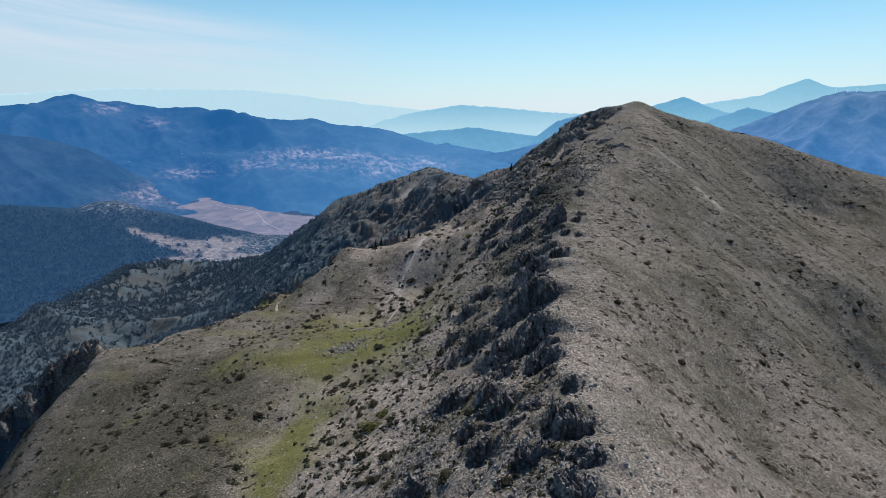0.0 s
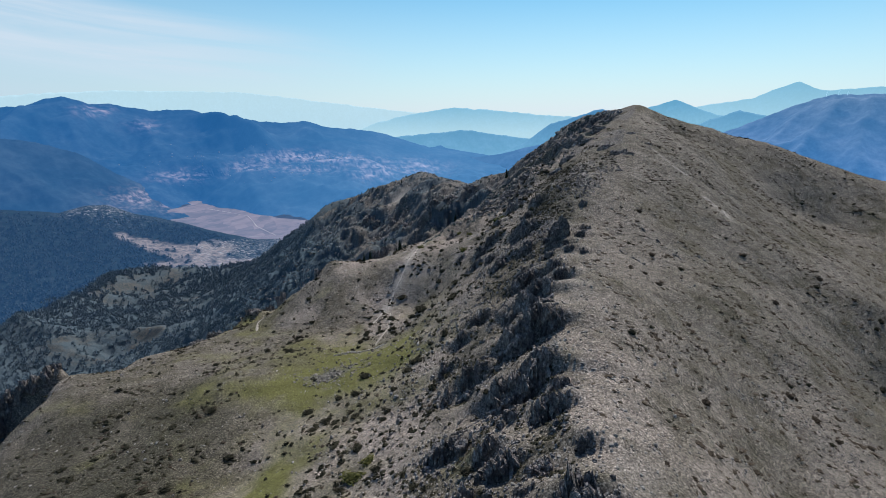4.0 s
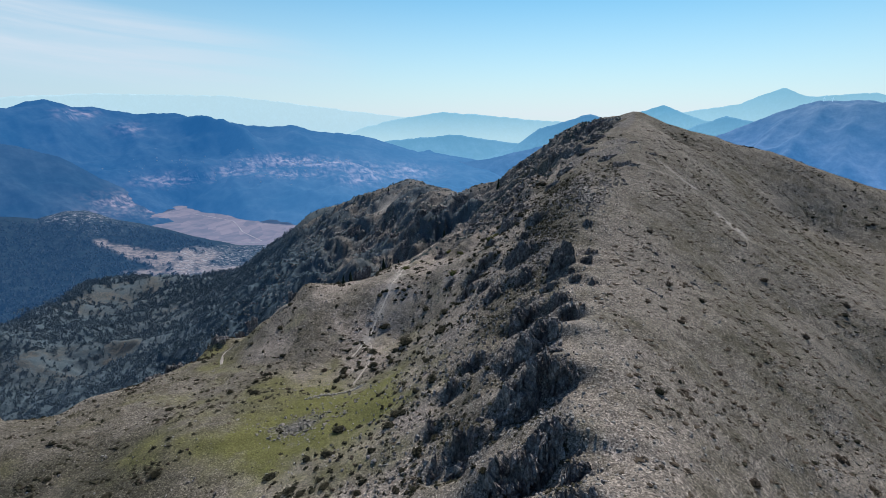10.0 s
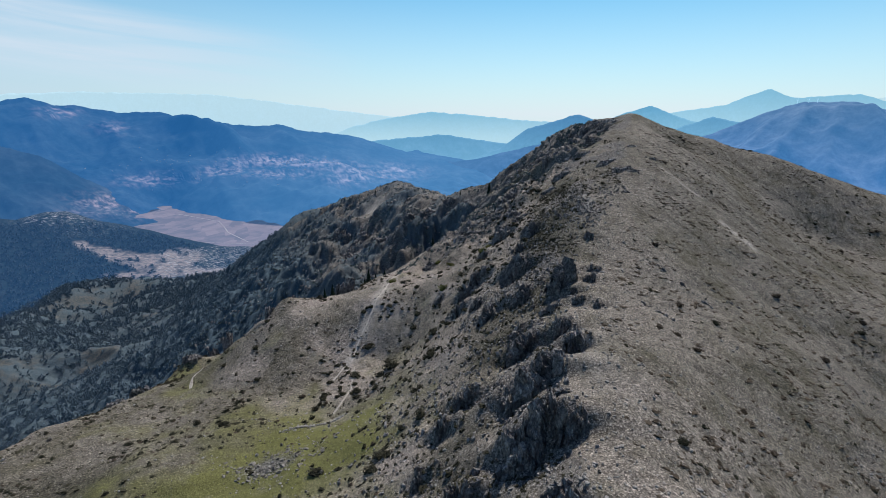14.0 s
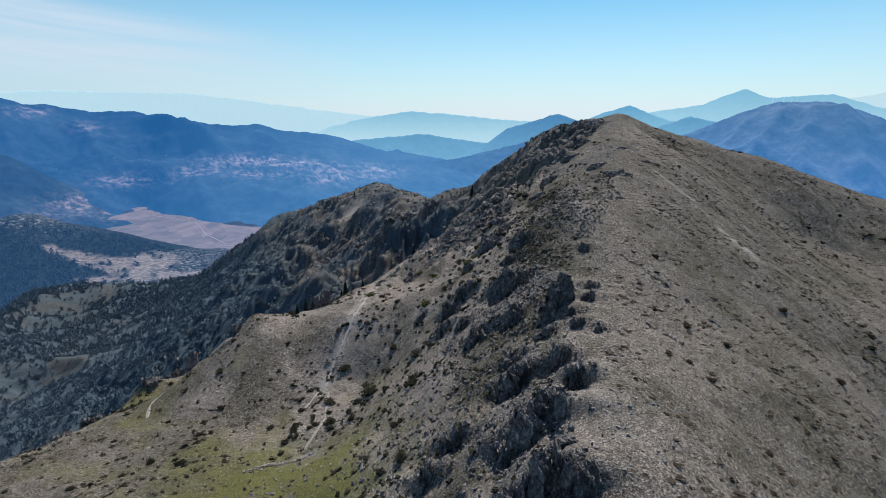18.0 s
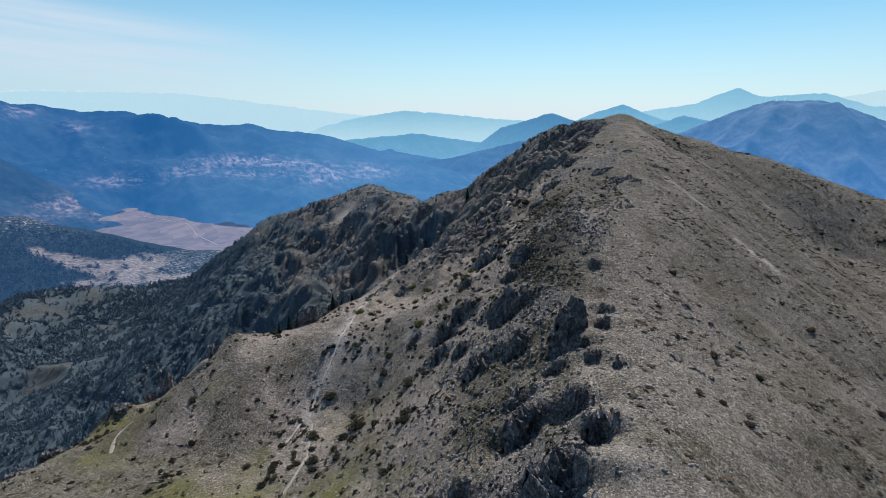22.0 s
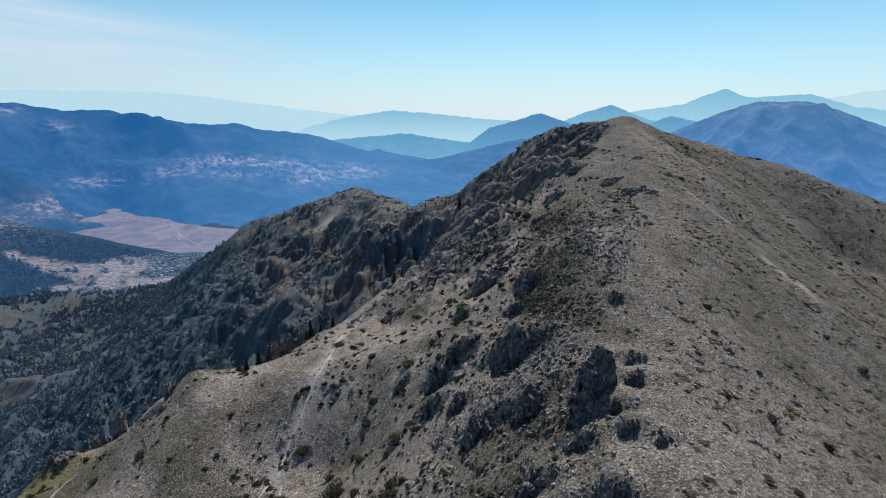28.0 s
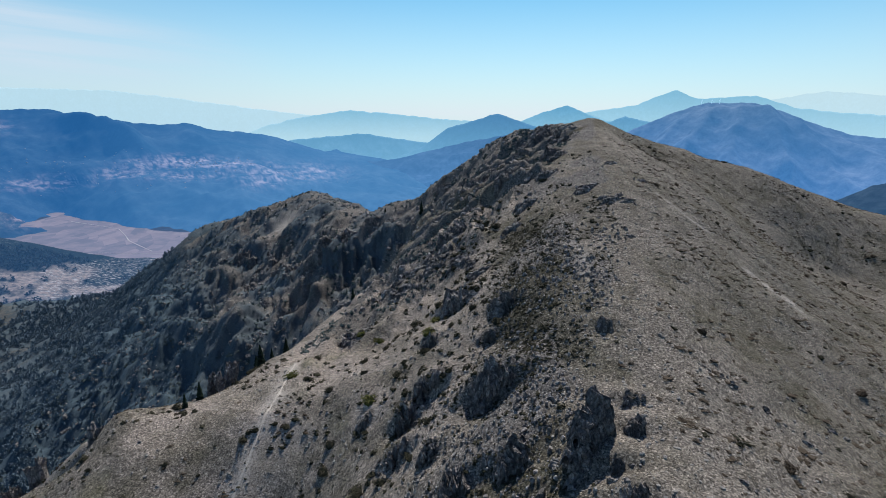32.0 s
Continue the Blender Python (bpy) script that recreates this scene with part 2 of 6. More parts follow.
CRAGS_NORTH = [(33.5, 220.9, 4.2, 4.0), (32.4, 211.4, 5.7, 2.7), (64.7, 219.3, 9.9, 2.2), (58.1, 200.7, 3.2, 1.7), (76.7, 247.4, 4.5, 1.8), (79.1, 234.8, 3.5, 1.7), (58.7, 157.2, 5.6, 0.8), (66.4, 161.3, 5.5, 0.7), (52.4, 163.2, 4.5, 0.6), (45.1, 143.5, 5.1, 0.6), (62, 228, 7, 2.5), (50, 236, 6, 4), (44, 226, 5, 4), (60, 250, 7, 4.5), (70, 268, 7, 4), (82, 292, 6, 3), (52, 262, 7, 5)]
# the broken faces look south-south-west
FACE = (-0.32, -0.947)


def densify(line, step=9.0):
    out = [line[0]]
    for a, b in zip(line, line[1:]):
        n = max(1, int(math.dist(a[:2], b[:2]) / step))
        out += [tuple(np.array(a) + (np.array(b) - np.array(a)) * i / n) for i in range(1, n + 1)]
    return out


_ctrl = {}
for _line in (CREST, BACK_RIDGE, KNOLL, RIM, SPUR_EAST, SPUR_WEST[:5]):
    for p in densify(_line):
        _ctrl[(round(p[0], 1), round(p[1], 1))] = p
for _line in (SPUR_FRONT, KNOLL_FRONT, WEST_FACE, BACK_SIDE, BOWL, MOUND, LEFT_SLOPE, RIGHT_SLOPE, VALLEY, FAR):
    for p in _line:
        _ctrl[(round(p[0], 1), round(p[1], 1))] = p
_cp = np.array(list(_ctrl.values()), float)
_r = np.hypot(_cp[:, None, 0] - _cp[None, :, 0], _cp[:, None, 1] - _cp[None, :, 1])
_n = len(_cp)
_A = np.zeros((_n + 1, _n + 1))
_A[:_n, :_n] = -np.sqrt(_r ** 2 + 9.0) - np.eye(_n) * 0.6
_A[:_n, _n] = _A[_n, :_n] = 1
_w = np.linalg.solve(_A, np.append(_cp[:, 2], 0))


def land(x, y):
    """The smooth lie of the land."""
    x, y = np.asarray(x, float), np.asarray(y, float)
    out = np.full(x.shape, _w[_n])
    for (px, py, _), w in zip(_cp, _w[:-1]):
        out -= w * np.sqrt((x - px) ** 2 + (y - py) ** 2 + 9.0)
    return np.maximum(out, -340)


def crest_x(y):
    c = np.array(CREST)
    return np.interp(y, c[:, 1], c[:, 0])


def axis(lo, hi, step, grow_lo, grow_hi, mid_lo, mid_hi, end):
    """Lines of the ground's net: even between lo and hi, widening outwards."""
    mid = list(np.arange(lo, hi, step))
    for sign, at, grow, knee in ((1, mid[-1], grow_hi, mid_hi), (-1, lo, grow_lo, mid_lo)):
        s, p, more = step, at, []
        while abs(p) < end:
            s *= grow if sign * p < sign * knee else 1.045
            p += sign * s
            more.append(p)
        mid = mid + more if sign > 0 else more[::-1] + mid
    return np.array(mid)


gx = axis(-85, 130, 0.68, 1.013, 1.014, -330, 330, 4900)
gy = axis(45, 262, 0.66, 1.05, 1.005, 40, 610, 4900)
GX, GY = np.meshgrid(gx, gy)
base = land(GX, GY)


def face_of(x, y):
    """The shaded rock face north-west of the upper crest, 0 to 1."""
    line = np.interp(y, [205, 222, 230, 243, 252, 278, 293, 330], [22, 33, 40, 50, 62, 75, 89, 97])
    foot = np.interp(y, [200, 256, 290, 336], [-10, 12, 26, 40])
    return smooth(195, 225, y) * (1 - smooth(335, 355, y)) * smooth(-3, 6, line - x) * smooth(-12, 10, x - foot)


def roughness_of(x, y):
    """How rocky the ground is, 0 to 1: the broken flank west of the crest, the cliffs and the knoll."""
    d = crest_x(y) - x
    flank = smooth(-3, 1, d) * (1 - smooth(16, 36, d + 14 * fbm(x, y, 30, 3, 5))) * smooth(-60, 10, y) * (1 - smooth(300, 330, y))
    back = smooth(325, 350, y) * (1 - smooth(620, 700, y)) * smooth(-200, -100, x) * (1 - smooth(85, 110, x))
    face = face_of(x, y)
    return np.clip(np.maximum(np.maximum(flank, back), face), 0, 1)


rocky = roughness_of(GX, GY)
shaded_face = face_of(GX, GY)
near = 1 - smooth(500, 900, np.hypot(GX, GY))
# beds of rock run from the crest down to the west and towards the south
bed_u = GX * 0.45 + GY * 0.89
bed_v = GX * 0.89 - GY * 0.45
crag_field = smooth(0.02, 0.30, fbm(bed_u / 1.6, bed_v, 15, 4, 17, 0.55))
beds = ridged(bed_u / 2.4, bed_v, 6.0, 4, 11, 0.55) - 0.85
far_beds = ridged(bed_u / 2.0, bed_v, 26, 5, 13, 0.55) - 0.85
back = smooth(300, 340, GY)
# buttresses running down from the far crest to the south-west
meadow = np.exp(-(((GX + 29) / 14) ** 2 + ((GY - 508) / 24) ** 2))
_across = GX * 0.78 - GY * 0.62 + 9 * fbm(GX, GY, 55, 3, 76)
ribs = ridged(_across, (GX * 0.62 + GY * 0.78) / 3.2, 34, 4, 77, 0.5)
# crests stay clean-cut
_crests = np.array([q for q in densify(BACK_RIDGE, 7) + densify(KNOLL, 7) + densify(SPUR_EAST, 7) + densify(CREST[9:], 7)])
_far = np.full(GX.shape, 1e9)
for _q in _crests:
    _far = np.minimum(_far, (GX - _q[0]) ** 2 + (GY - _q[1]) ** 2)
clean = 1 - 0.8 * np.exp(-_far / 14.0 ** 2)
height = base + fbm(GX, GY, 34, 4, 1) * 1.5 * (0.4 + near) * clean * (1 - 0.5 * back) + fbm(GX, GY, 6.0, 5, 2, 0.62) * 0.34
calm = 1 - 0.65 * smooth(215, 250, GY) * (1 - back)
height = height + rocky * calm * ((1 - back) * beds * (0.35 + 0.8 * crag_field) + back * ((far_beds - 0.55) * 1.6 + (ribs - 0.9) * 9.0 * (1 - meadow) + (fbm(GX, GY, 9, 4, 78, 0.75) * 0.35 + (ridged(_across, (GX * 0.62 + GY * 0.78) / 2.0, 11, 4, 80, 0.6) - 0.9) * 1.7) * (1 - meadow))) * clean
_down2 = GX * FACE[0] + GY * FACE[1] + 5 * fbm(GX, GY, 22, 3, 79)
_saw2 = (_down2 / 13.0) % 1.0
_saw2 = np.where(_saw2 < 0.75, _saw2 / 0.75, (1 - _saw2) / 0.25) - 0.5
height = height + (shaded_face * smooth(232, 262, GY) + 0.8 * smooth(325, 345, GY) * (1 - smooth(395, 410, GY)) * smooth(20, 40, GX)).clip(0, 1) * _saw2 * 4.2 * clean
height = height + shaded_face * (ridged(bed_u / 2.2, bed_v, 13, 4, 29, 0.55) - 1.1) * 3.2 * clean
step = np.zeros_like(height)
for _x, _y, _wide, _h in CRAGS_SOUTH + CRAGS_MIDDLE:
    # the ground steps up behind each crag
    _d = np.hypot(GX - _x, GY - _y)
    _s = (GX - _x) * FACE[0] + (GY - _y) * FACE[1]
    step = step - 0.44 * _h * np.tanh(_s / 0.9) * np.exp(-(_d / (0.6 * _wide + 0.8)) ** 2)
height = height + np.clip(step, -2.3, 1.7)
# the rib that falls south-west from the head of the rim
for _q in densify(RIB_WEST, 1.0):
    height = np.maximum(height, _q[2] - 1.2 - 2.1 * np.maximum(np.hypot(GX - _q[0], GY - _q[1]) - 1.5, 0) * (1 + 0.35 * fbm(GX, GY, 6, 2, 81)))
# cliffs in steps on the far side of the saddle, dropping to the south-west
_down = -(GX * 0.62 + GY * 0.78) + 16 * fbm(GX, GY, 60, 4, 73) + 7 * (ridged(GX * 0.78 - GY * 0.62, (GX + GY) * 0.25, 17, 3, 74) - 0.8)
_saw = (_down / 34.0) % 1.0
_saw = np.where(_saw < 0.86, _saw / 0.86, (1 - _saw) / 0.14) - 0.5
ledges = back * (1 - smooth(640, 700, GY)) * (1 - smooth(2, 26, GX)) * smooth(-260, -160, GX) * (1 - meadow) * smooth(-0.25, 0.15, fbm(GX, GY, 70, 3, 75) + 0.08)
height = height + ledges * _saw * 3.4 * clean * np.clip(1.25 - np.exp(-_far / 26.0 ** 2), 0, 1)
# the shaded wall of the gully behind the rim: columns of rock dropping to the south-west
_wall_y = np.interp(GX, [-48, -30, -15, -2, 8, 15, 24, 32, 40, 47], [404, 394, 385, 380, 382, 386, 380, 369, 356, 345])
_below = _wall_y - GY + 7 * (ridged(GX + 3 * fbm(GX, GY, 14, 3, 95), GY / 3.5, 17, 4, 92, 0.55) - 0.8) + 3 * fbm(GX, GY, 7, 4, 93, 0.6)
_drop = np.interp(GX, [-40, -20, -5, 8, 16, 34, 46], [6, 9, 13, 15, 17, 17, 12]) * np.clip(1 + 0.5 * fbm(GX, GY / 3.0, 15, 3, 96), 0.5, 1.4)
_rim_y = np.interp(GX, [-60, -17, -3, 16.6, 32, 39, 46], [200, 214, 236, 258, 300, 336, 352])
height = height - _drop * (0.5 * smooth(0, 7, _below) + 0.5 * smooth(8, 22, _below + 5 * fbm(GX, GY, 10, 3, 97))) * (1 - smooth(50, 90, _below)) * smooth(5, 24, GY - _rim_y) * smooth(-52, -24, GX) * (1 - smooth(42, 50, GX))
# a second, lower wall on the knoll's front
_below2 = np.interp(GX, [-110, -80, -52, -30, -12], [470, 462, 452, 448, 440]) - GY + 9 * (ridged(GX, GY / 5.0, 21, 3, 94, 0.5) - 0.8)
height = height - 6 * smooth(0, 9, _below2) * (1 - smooth(24, 46, _below2)) * smooth(-100, -78, GX) * (1 - smooth(-24, -10, GX))
ravines = ridged(GX, GY, 95, 5, 21, 0.5) - 0.9
height = height + (1 - smooth(-50, -12, base)) * smooth(30, 120, np.hypot(GX + 20, GY - 150) - 60) * (ravines - 0.2) * 9 * clean
height = height - 95 * smooth(1150, 1450, np.hypot(GX, GY))
zi = height


def ground_z(x, y):
    """Height of the finished ground."""
    x, y = np.asarray(x, float), np.asarray(y, float)
    i = np.clip(np.searchsorted(gx, x) - 1, 0, len(gx) - 2)
    j = np.clip(np.searchsorted(gy, y) - 1, 0, len(gy) - 2)
    fx = (x - gx[i]) / (gx[i + 1] - gx[i])
    fy = (y - gy[j]) / (gy[j + 1] - gy[j])
    return (zi[j, i] * (1 - fx) + zi[j, i + 1] * fx) * (1 - fy) + (zi[j + 1, i] * (1 - fx) + zi[j + 1, i + 1] * fx) * fy


# ---- materials ----
def material(name):
    m = bpy.data.materials.new(name)
    m.use_nodes = True
    nt = m.node_tree
    return m, nt, nt.nodes["Principled BSDF"]


def node(nt, kind, **inputs):
    n = nt.nodes.new(kind)
    for k, v in inputs.items():
        key = k.replace("_", " ")
        if isinstance(v, bpy.types.NodeSocket):
            nt.links.new(v, n.inputs[key])
        else:
            n.inputs[key].default_value = v
    return n


def ramp(nt, fac, stops):
    n = nt.nodes.new("ShaderNodeValToRGB")
    el = n.color_ramp.elements
    while len(el) < len(stops):
        el.new(0.5)
    for e, (p, c) in zip(el, stops):
        e.position = p
        e.color = (*c, 1) if len(c) == 3 else c
    nt.links.new(fac, n.inputs[0])
    return n.outputs[0]


def mix(nt, fac, a, b, blend="MIX"):
    n = nt.nodes.new("ShaderNodeMix")
    n.data_type = "RGBA"
    n.blend_type = blend
    for key, v in (("Factor", fac), ("A", a), ("B", b)):
        if isinstance(v, bpy.types.NodeSocket):
            nt.links.new(v, n.inputs[key])
        else:
            n.inputs[key].default_value = v if isinstance(v, (int, float)) else (*v, 1)
    return n.outputs["Result"]


def mmath(nt, op, a, b=0.0, c=0.0, clamp=False):
    n = nt.nodes.new("ShaderNodeMath")
    n.operation = op
    n.use_clamp = clamp
    for i, v in enumerate((a, b, c)):
        if isinstance(v, bpy.types.NodeSocket):
            nt.links.new(v, n.inputs[i])
        else:
            n.inputs[i].default_value = v
    return n.outputs[0]


def noise_of(nt, vec, scale, detail=4, rough=0.55):
    n = node(nt, "ShaderNodeTexNoise", Scale=scale, Detail=detail, Roughness=rough)
    nt.links.new(vec, n.inputs["Vector"])
    return n.outputs[0]


def attr(nt, name):
    n = nt.nodes.new("ShaderNodeAttribute")
    n.attribute_name = name
    return n.outputs["Fac"]


def place(nt):
    return nt.nodes.new("ShaderNodeNewGeometry").outputs["Position"]


def bump(nt, bsdf, height, strength, distance):
    b = node(nt, "ShaderNodeBump", Strength=strength, Distance=distance, Height=height)
    nt.links.new(b.outputs[0], bsdf.inputs["Normal"])


def ground_material():
    m, nt, b = material("mountain_ground")
    p = place(nt)
    big = noise_of(nt, p, 0.035, 5)
    mid = noise_of(nt, p, 0.22, 6, 0.62)
    fine = noise_of(nt, p, 3.8, 6, 0.72)
    grit = noise_of(nt, p, 9.0, 3, 0.7)
    soil = ramp(nt, fine, [(0.32, (0.070, 0.063, 0.055)), (0.5, (0.158, 0.143, 0.125)), (0.66, (0.272, 0.252, 0.222))])
    grass = ramp(nt, fine, [(0.32, (0.034, 0.031, 0.022)), (0.52, (0.095, 0.089, 0.066)), (0.68, (0.168, 0.156, 0.117))])
    dirt = ramp(nt, fine, [(0.32, (0.120, 0.101, 0.089)), (0.5, (0.268, 0.234, 0.208)), (0.66, (0.415, 0.375, 0.338))])
    turf = ramp(nt, fine, [(0.3, (0.055, 0.056, 0.022)), (0.55, (0.142, 0.142, 0.056)), (0.75, (0.23, 0.21, 0.115))])
    stone = ramp(nt, fine, [(0.30, (0.046, 0.044, 0.044)), (0.5, (0.128, 0.120, 0.114)), (0.68, (0.28, 0.265, 0.252))])
    # woodland floor, its blue tint standing in for haze
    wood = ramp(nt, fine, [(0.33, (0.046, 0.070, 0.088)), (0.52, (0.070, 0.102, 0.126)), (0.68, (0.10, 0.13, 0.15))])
    cover = mmath(nt, "SUBTRACT", mmath(nt, "MULTIPLY_ADD", mmath(nt, "ADD", big, mid), 2.6, -2.2, True), mmath(nt, "MULTIPLY", attr(nt, "earth"), 0.8), 0.0, True)
    col = mix(nt, cover, mix(nt, attr(nt, "earth"), soil, dirt), grass)
    # heath in dark flecks, drawn out along the slope
    lay = node(nt, "ShaderNodeMapping", Rotation=(0, 0, radians(50)), Scale=(0.6, 1.15, 1.0))
    nt.links.new(p, lay.inputs[0])
    heath = mmath(nt, "MULTIPLY_ADD", noise_of(nt, lay.outputs[0], 0.75, 3, 0.6), 7.0, -3.95, True)
    col = mix(nt, mmath(nt, "MULTIPLY", heath, 0.48), col, (0.050, 0.043, 0.032))
    tangle = mmath(nt, "MULTIPLY_ADD", noise_of(nt, p, 2.6, 5, 0.75), 3.2, -1.05, True)
    col = mix(nt, mmath(nt, "MULTIPLY", attr(nt, "heathy"), mmath(nt, "MULTIPLY_ADD", tangle, 0.5, 0.45)), col, (0.046, 0.046, 0.035))
    tf = mmath(nt, "MULTIPLY", attr(nt, "turf"), mmath(nt, "MULTIPLY_ADD", mid, 3.5, -0.5, True))
    col = mix(nt, tf, col, turf)
    st = mmath(nt, "MULTIPLY_ADD", mmath(nt, "ADD", attr(nt, "rocky"), mmath(nt, "MULTIPLY", fine, 1.2)), 3.0, -3.15, True)
    col = mix(nt, st, col, stone)
    ruf = node(nt, "ShaderNodeTexNoise", Scale=2.5, Detail=3.0)
    nt.links.new(p, ruf.inputs["Vector"])
    rm = nt.nodes.new("ShaderNodeVectorMath")
    rm.operation = "MULTIPLY_ADD"
    nt.links.new(ruf.outputs["Color"], rm.inputs[0])
    rm.inputs[1].default_value = (0.14, 0.14, 0.14)
    nt.links.new(p, rm.inputs[2])
    ruffled = rm.outputs[0]
    # gravel: every stone and tuft a shade of its own, at two sizes
    for size, amount in ((5.2, 0.86), (2.2, 0.2)):
        vo = node(nt, "ShaderNodeTexVoronoi", Scale=size)
        nt.links.new(ruffled, vo.inputs["Vector"])
        sep = nt.nodes.new("ShaderNodeSeparateColor")
        nt.links.new(vo.outputs["Color"], sep.inputs[0])
        shade = ramp(nt, sep.outputs[0], [(0.0, (0.28, 0.28, 0.29)), (0.35, (0.72, 0.71, 0.70)), (0.75, (1.15, 1.13, 1.10)), (1.0, (2.1, 2.05, 2.0))])
        col = mix(nt, mmath(nt, "MULTIPLY", mmath(nt, "SUBTRACT", 1.0, mmath(nt, "MULTIPLY", tf, 0.6)), amount), col, shade, "MULTIPLY")
    col = mix(nt, mmath(nt, "MULTIPLY", attr(nt, "scree"), mmath(nt, "MULTIPLY_ADD", fine, 4.0, -1.3, True)), col, (0.42, 0.385, 0.35))
    # thin pale ground in the open woods of the valley, greyed, its bushes blued, for haze
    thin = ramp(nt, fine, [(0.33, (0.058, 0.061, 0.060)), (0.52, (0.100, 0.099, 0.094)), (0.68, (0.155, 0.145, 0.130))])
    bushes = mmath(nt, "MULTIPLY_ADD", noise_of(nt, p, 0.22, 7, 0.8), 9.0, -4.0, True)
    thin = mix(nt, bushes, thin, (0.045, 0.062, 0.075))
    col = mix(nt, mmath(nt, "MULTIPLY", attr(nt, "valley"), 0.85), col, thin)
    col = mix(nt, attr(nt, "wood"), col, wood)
    nt.links.new(col, b.inputs["Base Color"])
    b.inputs["Roughness"].default_value = 0.95
    b.inputs["Specular IOR Level"].default_value = 0.03
    dome = node(nt, "ShaderNodeTexVoronoi", Scale=6.0)
    nt.links.new(p, dome.inputs["Vector"])
    h = mmath(nt, "ADD", mmath(nt, "MULTIPLY", fine, 0.7), mmath(nt, "ADD", mmath(nt, "MULTIPLY", grit, 0.3), mmath(nt, "MULTIPLY", dome.outputs["Distance"], -0.3)))
    bump(nt, b, h, 1.0, 0.16)
    return m


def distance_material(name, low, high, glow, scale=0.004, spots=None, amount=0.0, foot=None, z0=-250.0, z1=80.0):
    """Far country seen through miles of air: faint relief, and the air's light over it put in as emission."""
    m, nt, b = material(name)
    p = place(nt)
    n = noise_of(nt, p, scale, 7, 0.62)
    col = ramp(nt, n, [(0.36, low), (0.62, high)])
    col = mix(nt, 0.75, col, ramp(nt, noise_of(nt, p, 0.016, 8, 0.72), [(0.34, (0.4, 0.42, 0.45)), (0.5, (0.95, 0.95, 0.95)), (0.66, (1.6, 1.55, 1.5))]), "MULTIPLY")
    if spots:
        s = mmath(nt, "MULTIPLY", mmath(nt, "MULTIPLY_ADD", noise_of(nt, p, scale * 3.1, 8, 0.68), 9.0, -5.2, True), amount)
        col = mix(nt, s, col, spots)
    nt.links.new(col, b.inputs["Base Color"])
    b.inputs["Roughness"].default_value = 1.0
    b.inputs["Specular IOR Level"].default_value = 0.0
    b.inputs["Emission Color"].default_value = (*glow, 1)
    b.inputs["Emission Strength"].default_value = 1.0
    # haze thickens downwards: the emission shifts from glow to the foot colour
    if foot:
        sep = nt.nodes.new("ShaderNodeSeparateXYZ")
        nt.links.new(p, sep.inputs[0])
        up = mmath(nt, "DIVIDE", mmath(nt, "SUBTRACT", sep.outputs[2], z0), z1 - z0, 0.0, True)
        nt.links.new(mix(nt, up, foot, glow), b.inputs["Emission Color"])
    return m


# ---- meshes ----
def grid_mesh(name, X, Y, Z, attrs=()):
    rows, cols = X.shape
    v = np.stack([X, Y, Z], -1).reshape(-1, 3)
    k = np.arange(rows * cols).reshape(rows, cols)
    f = np.stack([k[:-1, :-1], k[:-1, 1:], k[1:, 1:], k[1:, :-1]], -1).reshape(-1, 4)
    me = bpy.data.meshes.new(name)
    me.vertices.add(len(v))
    me.vertices.foreach_set("co", v.ravel())
    me.loops.add(f.size)
    me.loops.foreach_set("vertex_index", f.ravel().astype(np.int32))
    me.polygons.add(len(f))
    me.polygons.foreach_set("loop_start", np.arange(0, f.size, 4, dtype=np.int32))
    me.polygons.foreach_set("use_smooth", np.ones(len(f), bool))
    me.update(calc_edges=True)
    for key, val in attrs:
        a = me.attributes.new(key, "FLOAT", "POINT")
        a.data.foreach_set("value", np.asarray(val, np.float32).ravel())
    return me


# ---- the ground ----
turf = np.exp(-(((GX + 22) / 26) ** 2 + ((GY - 142) / 24) ** 2) * 1.1)
turf = np.maximum(turf, np.exp(-(((GX + 28) / 7) ** 2 + ((GY - 98) / 26) ** 2)))
turf = np.maximum(turf, 0.5 * np.exp(-(((GX + 64) / 18) ** 2 + ((GY - 190) / 18) ** 2)))
turf = np.clip((turf * 1.7 - 0.25 + 0.9 * fbm(GX, GY, 13, 4, 31, 0.6)) * 0.9, 0, 1) * (GX < 5)
scree = np.zeros_like(base)
for _line, _wide, _amp in (([(90, 207.5), (91.8, 204), (91.7, 199.7), (92.2, 196.5), (93, 194)], 1.5, 1.0), ([(80, 228), (82.4, 224.2), (84.5, 221.4), (88.5, 221)], 0.9, 0.8), ([(47.5, 201), (46.2, 194.6), (44.6, 188)], 1.6, 0.6)):
    for _q in densify([(*q, 0) for q in _line], 0.8):
        scree = np.maximum(scree, _amp * np.exp(-((GX - _q[0]) ** 2 + (GY - _q[1]) ** 2) / _wide ** 2))
scree = scree * np.clip(0.9 + 1.6 * fbm(GX, GY, 3.0, 3, 36), 0, 1)
scree = np.maximum(scree, 0.3 * np.exp(-(((GX + 7) / 5) ** 2 + ((GY - 189) / 6) ** 2)))
scree = np.maximum(scree, 0.22 * np.exp(-(((GX - crest_x(GY) - 5) / 4) ** 2)) * smooth(0, 0.3, fbm(GX, GY, 22, 3, 35)) * (GY < 150))
for _x, _y, _rx, _ry, _amp in ((-14.6, 179.7, 1.5, 2.2, 0.9), (-15, 154.9, 1.8, 1.0, 0.9), (-10.2, 188.8, 1.6, 3.0, 0.7), (-6.3, 199.2, 2.0, 3.0, 0.6), (-4, 189.8, 3.0, 4.0, 0.4)):
    scree = np.maximum(scree, _amp * np.exp(-(((GX - _x) / _rx) ** 2 + ((GY - _y) / _ry) ** 2)))
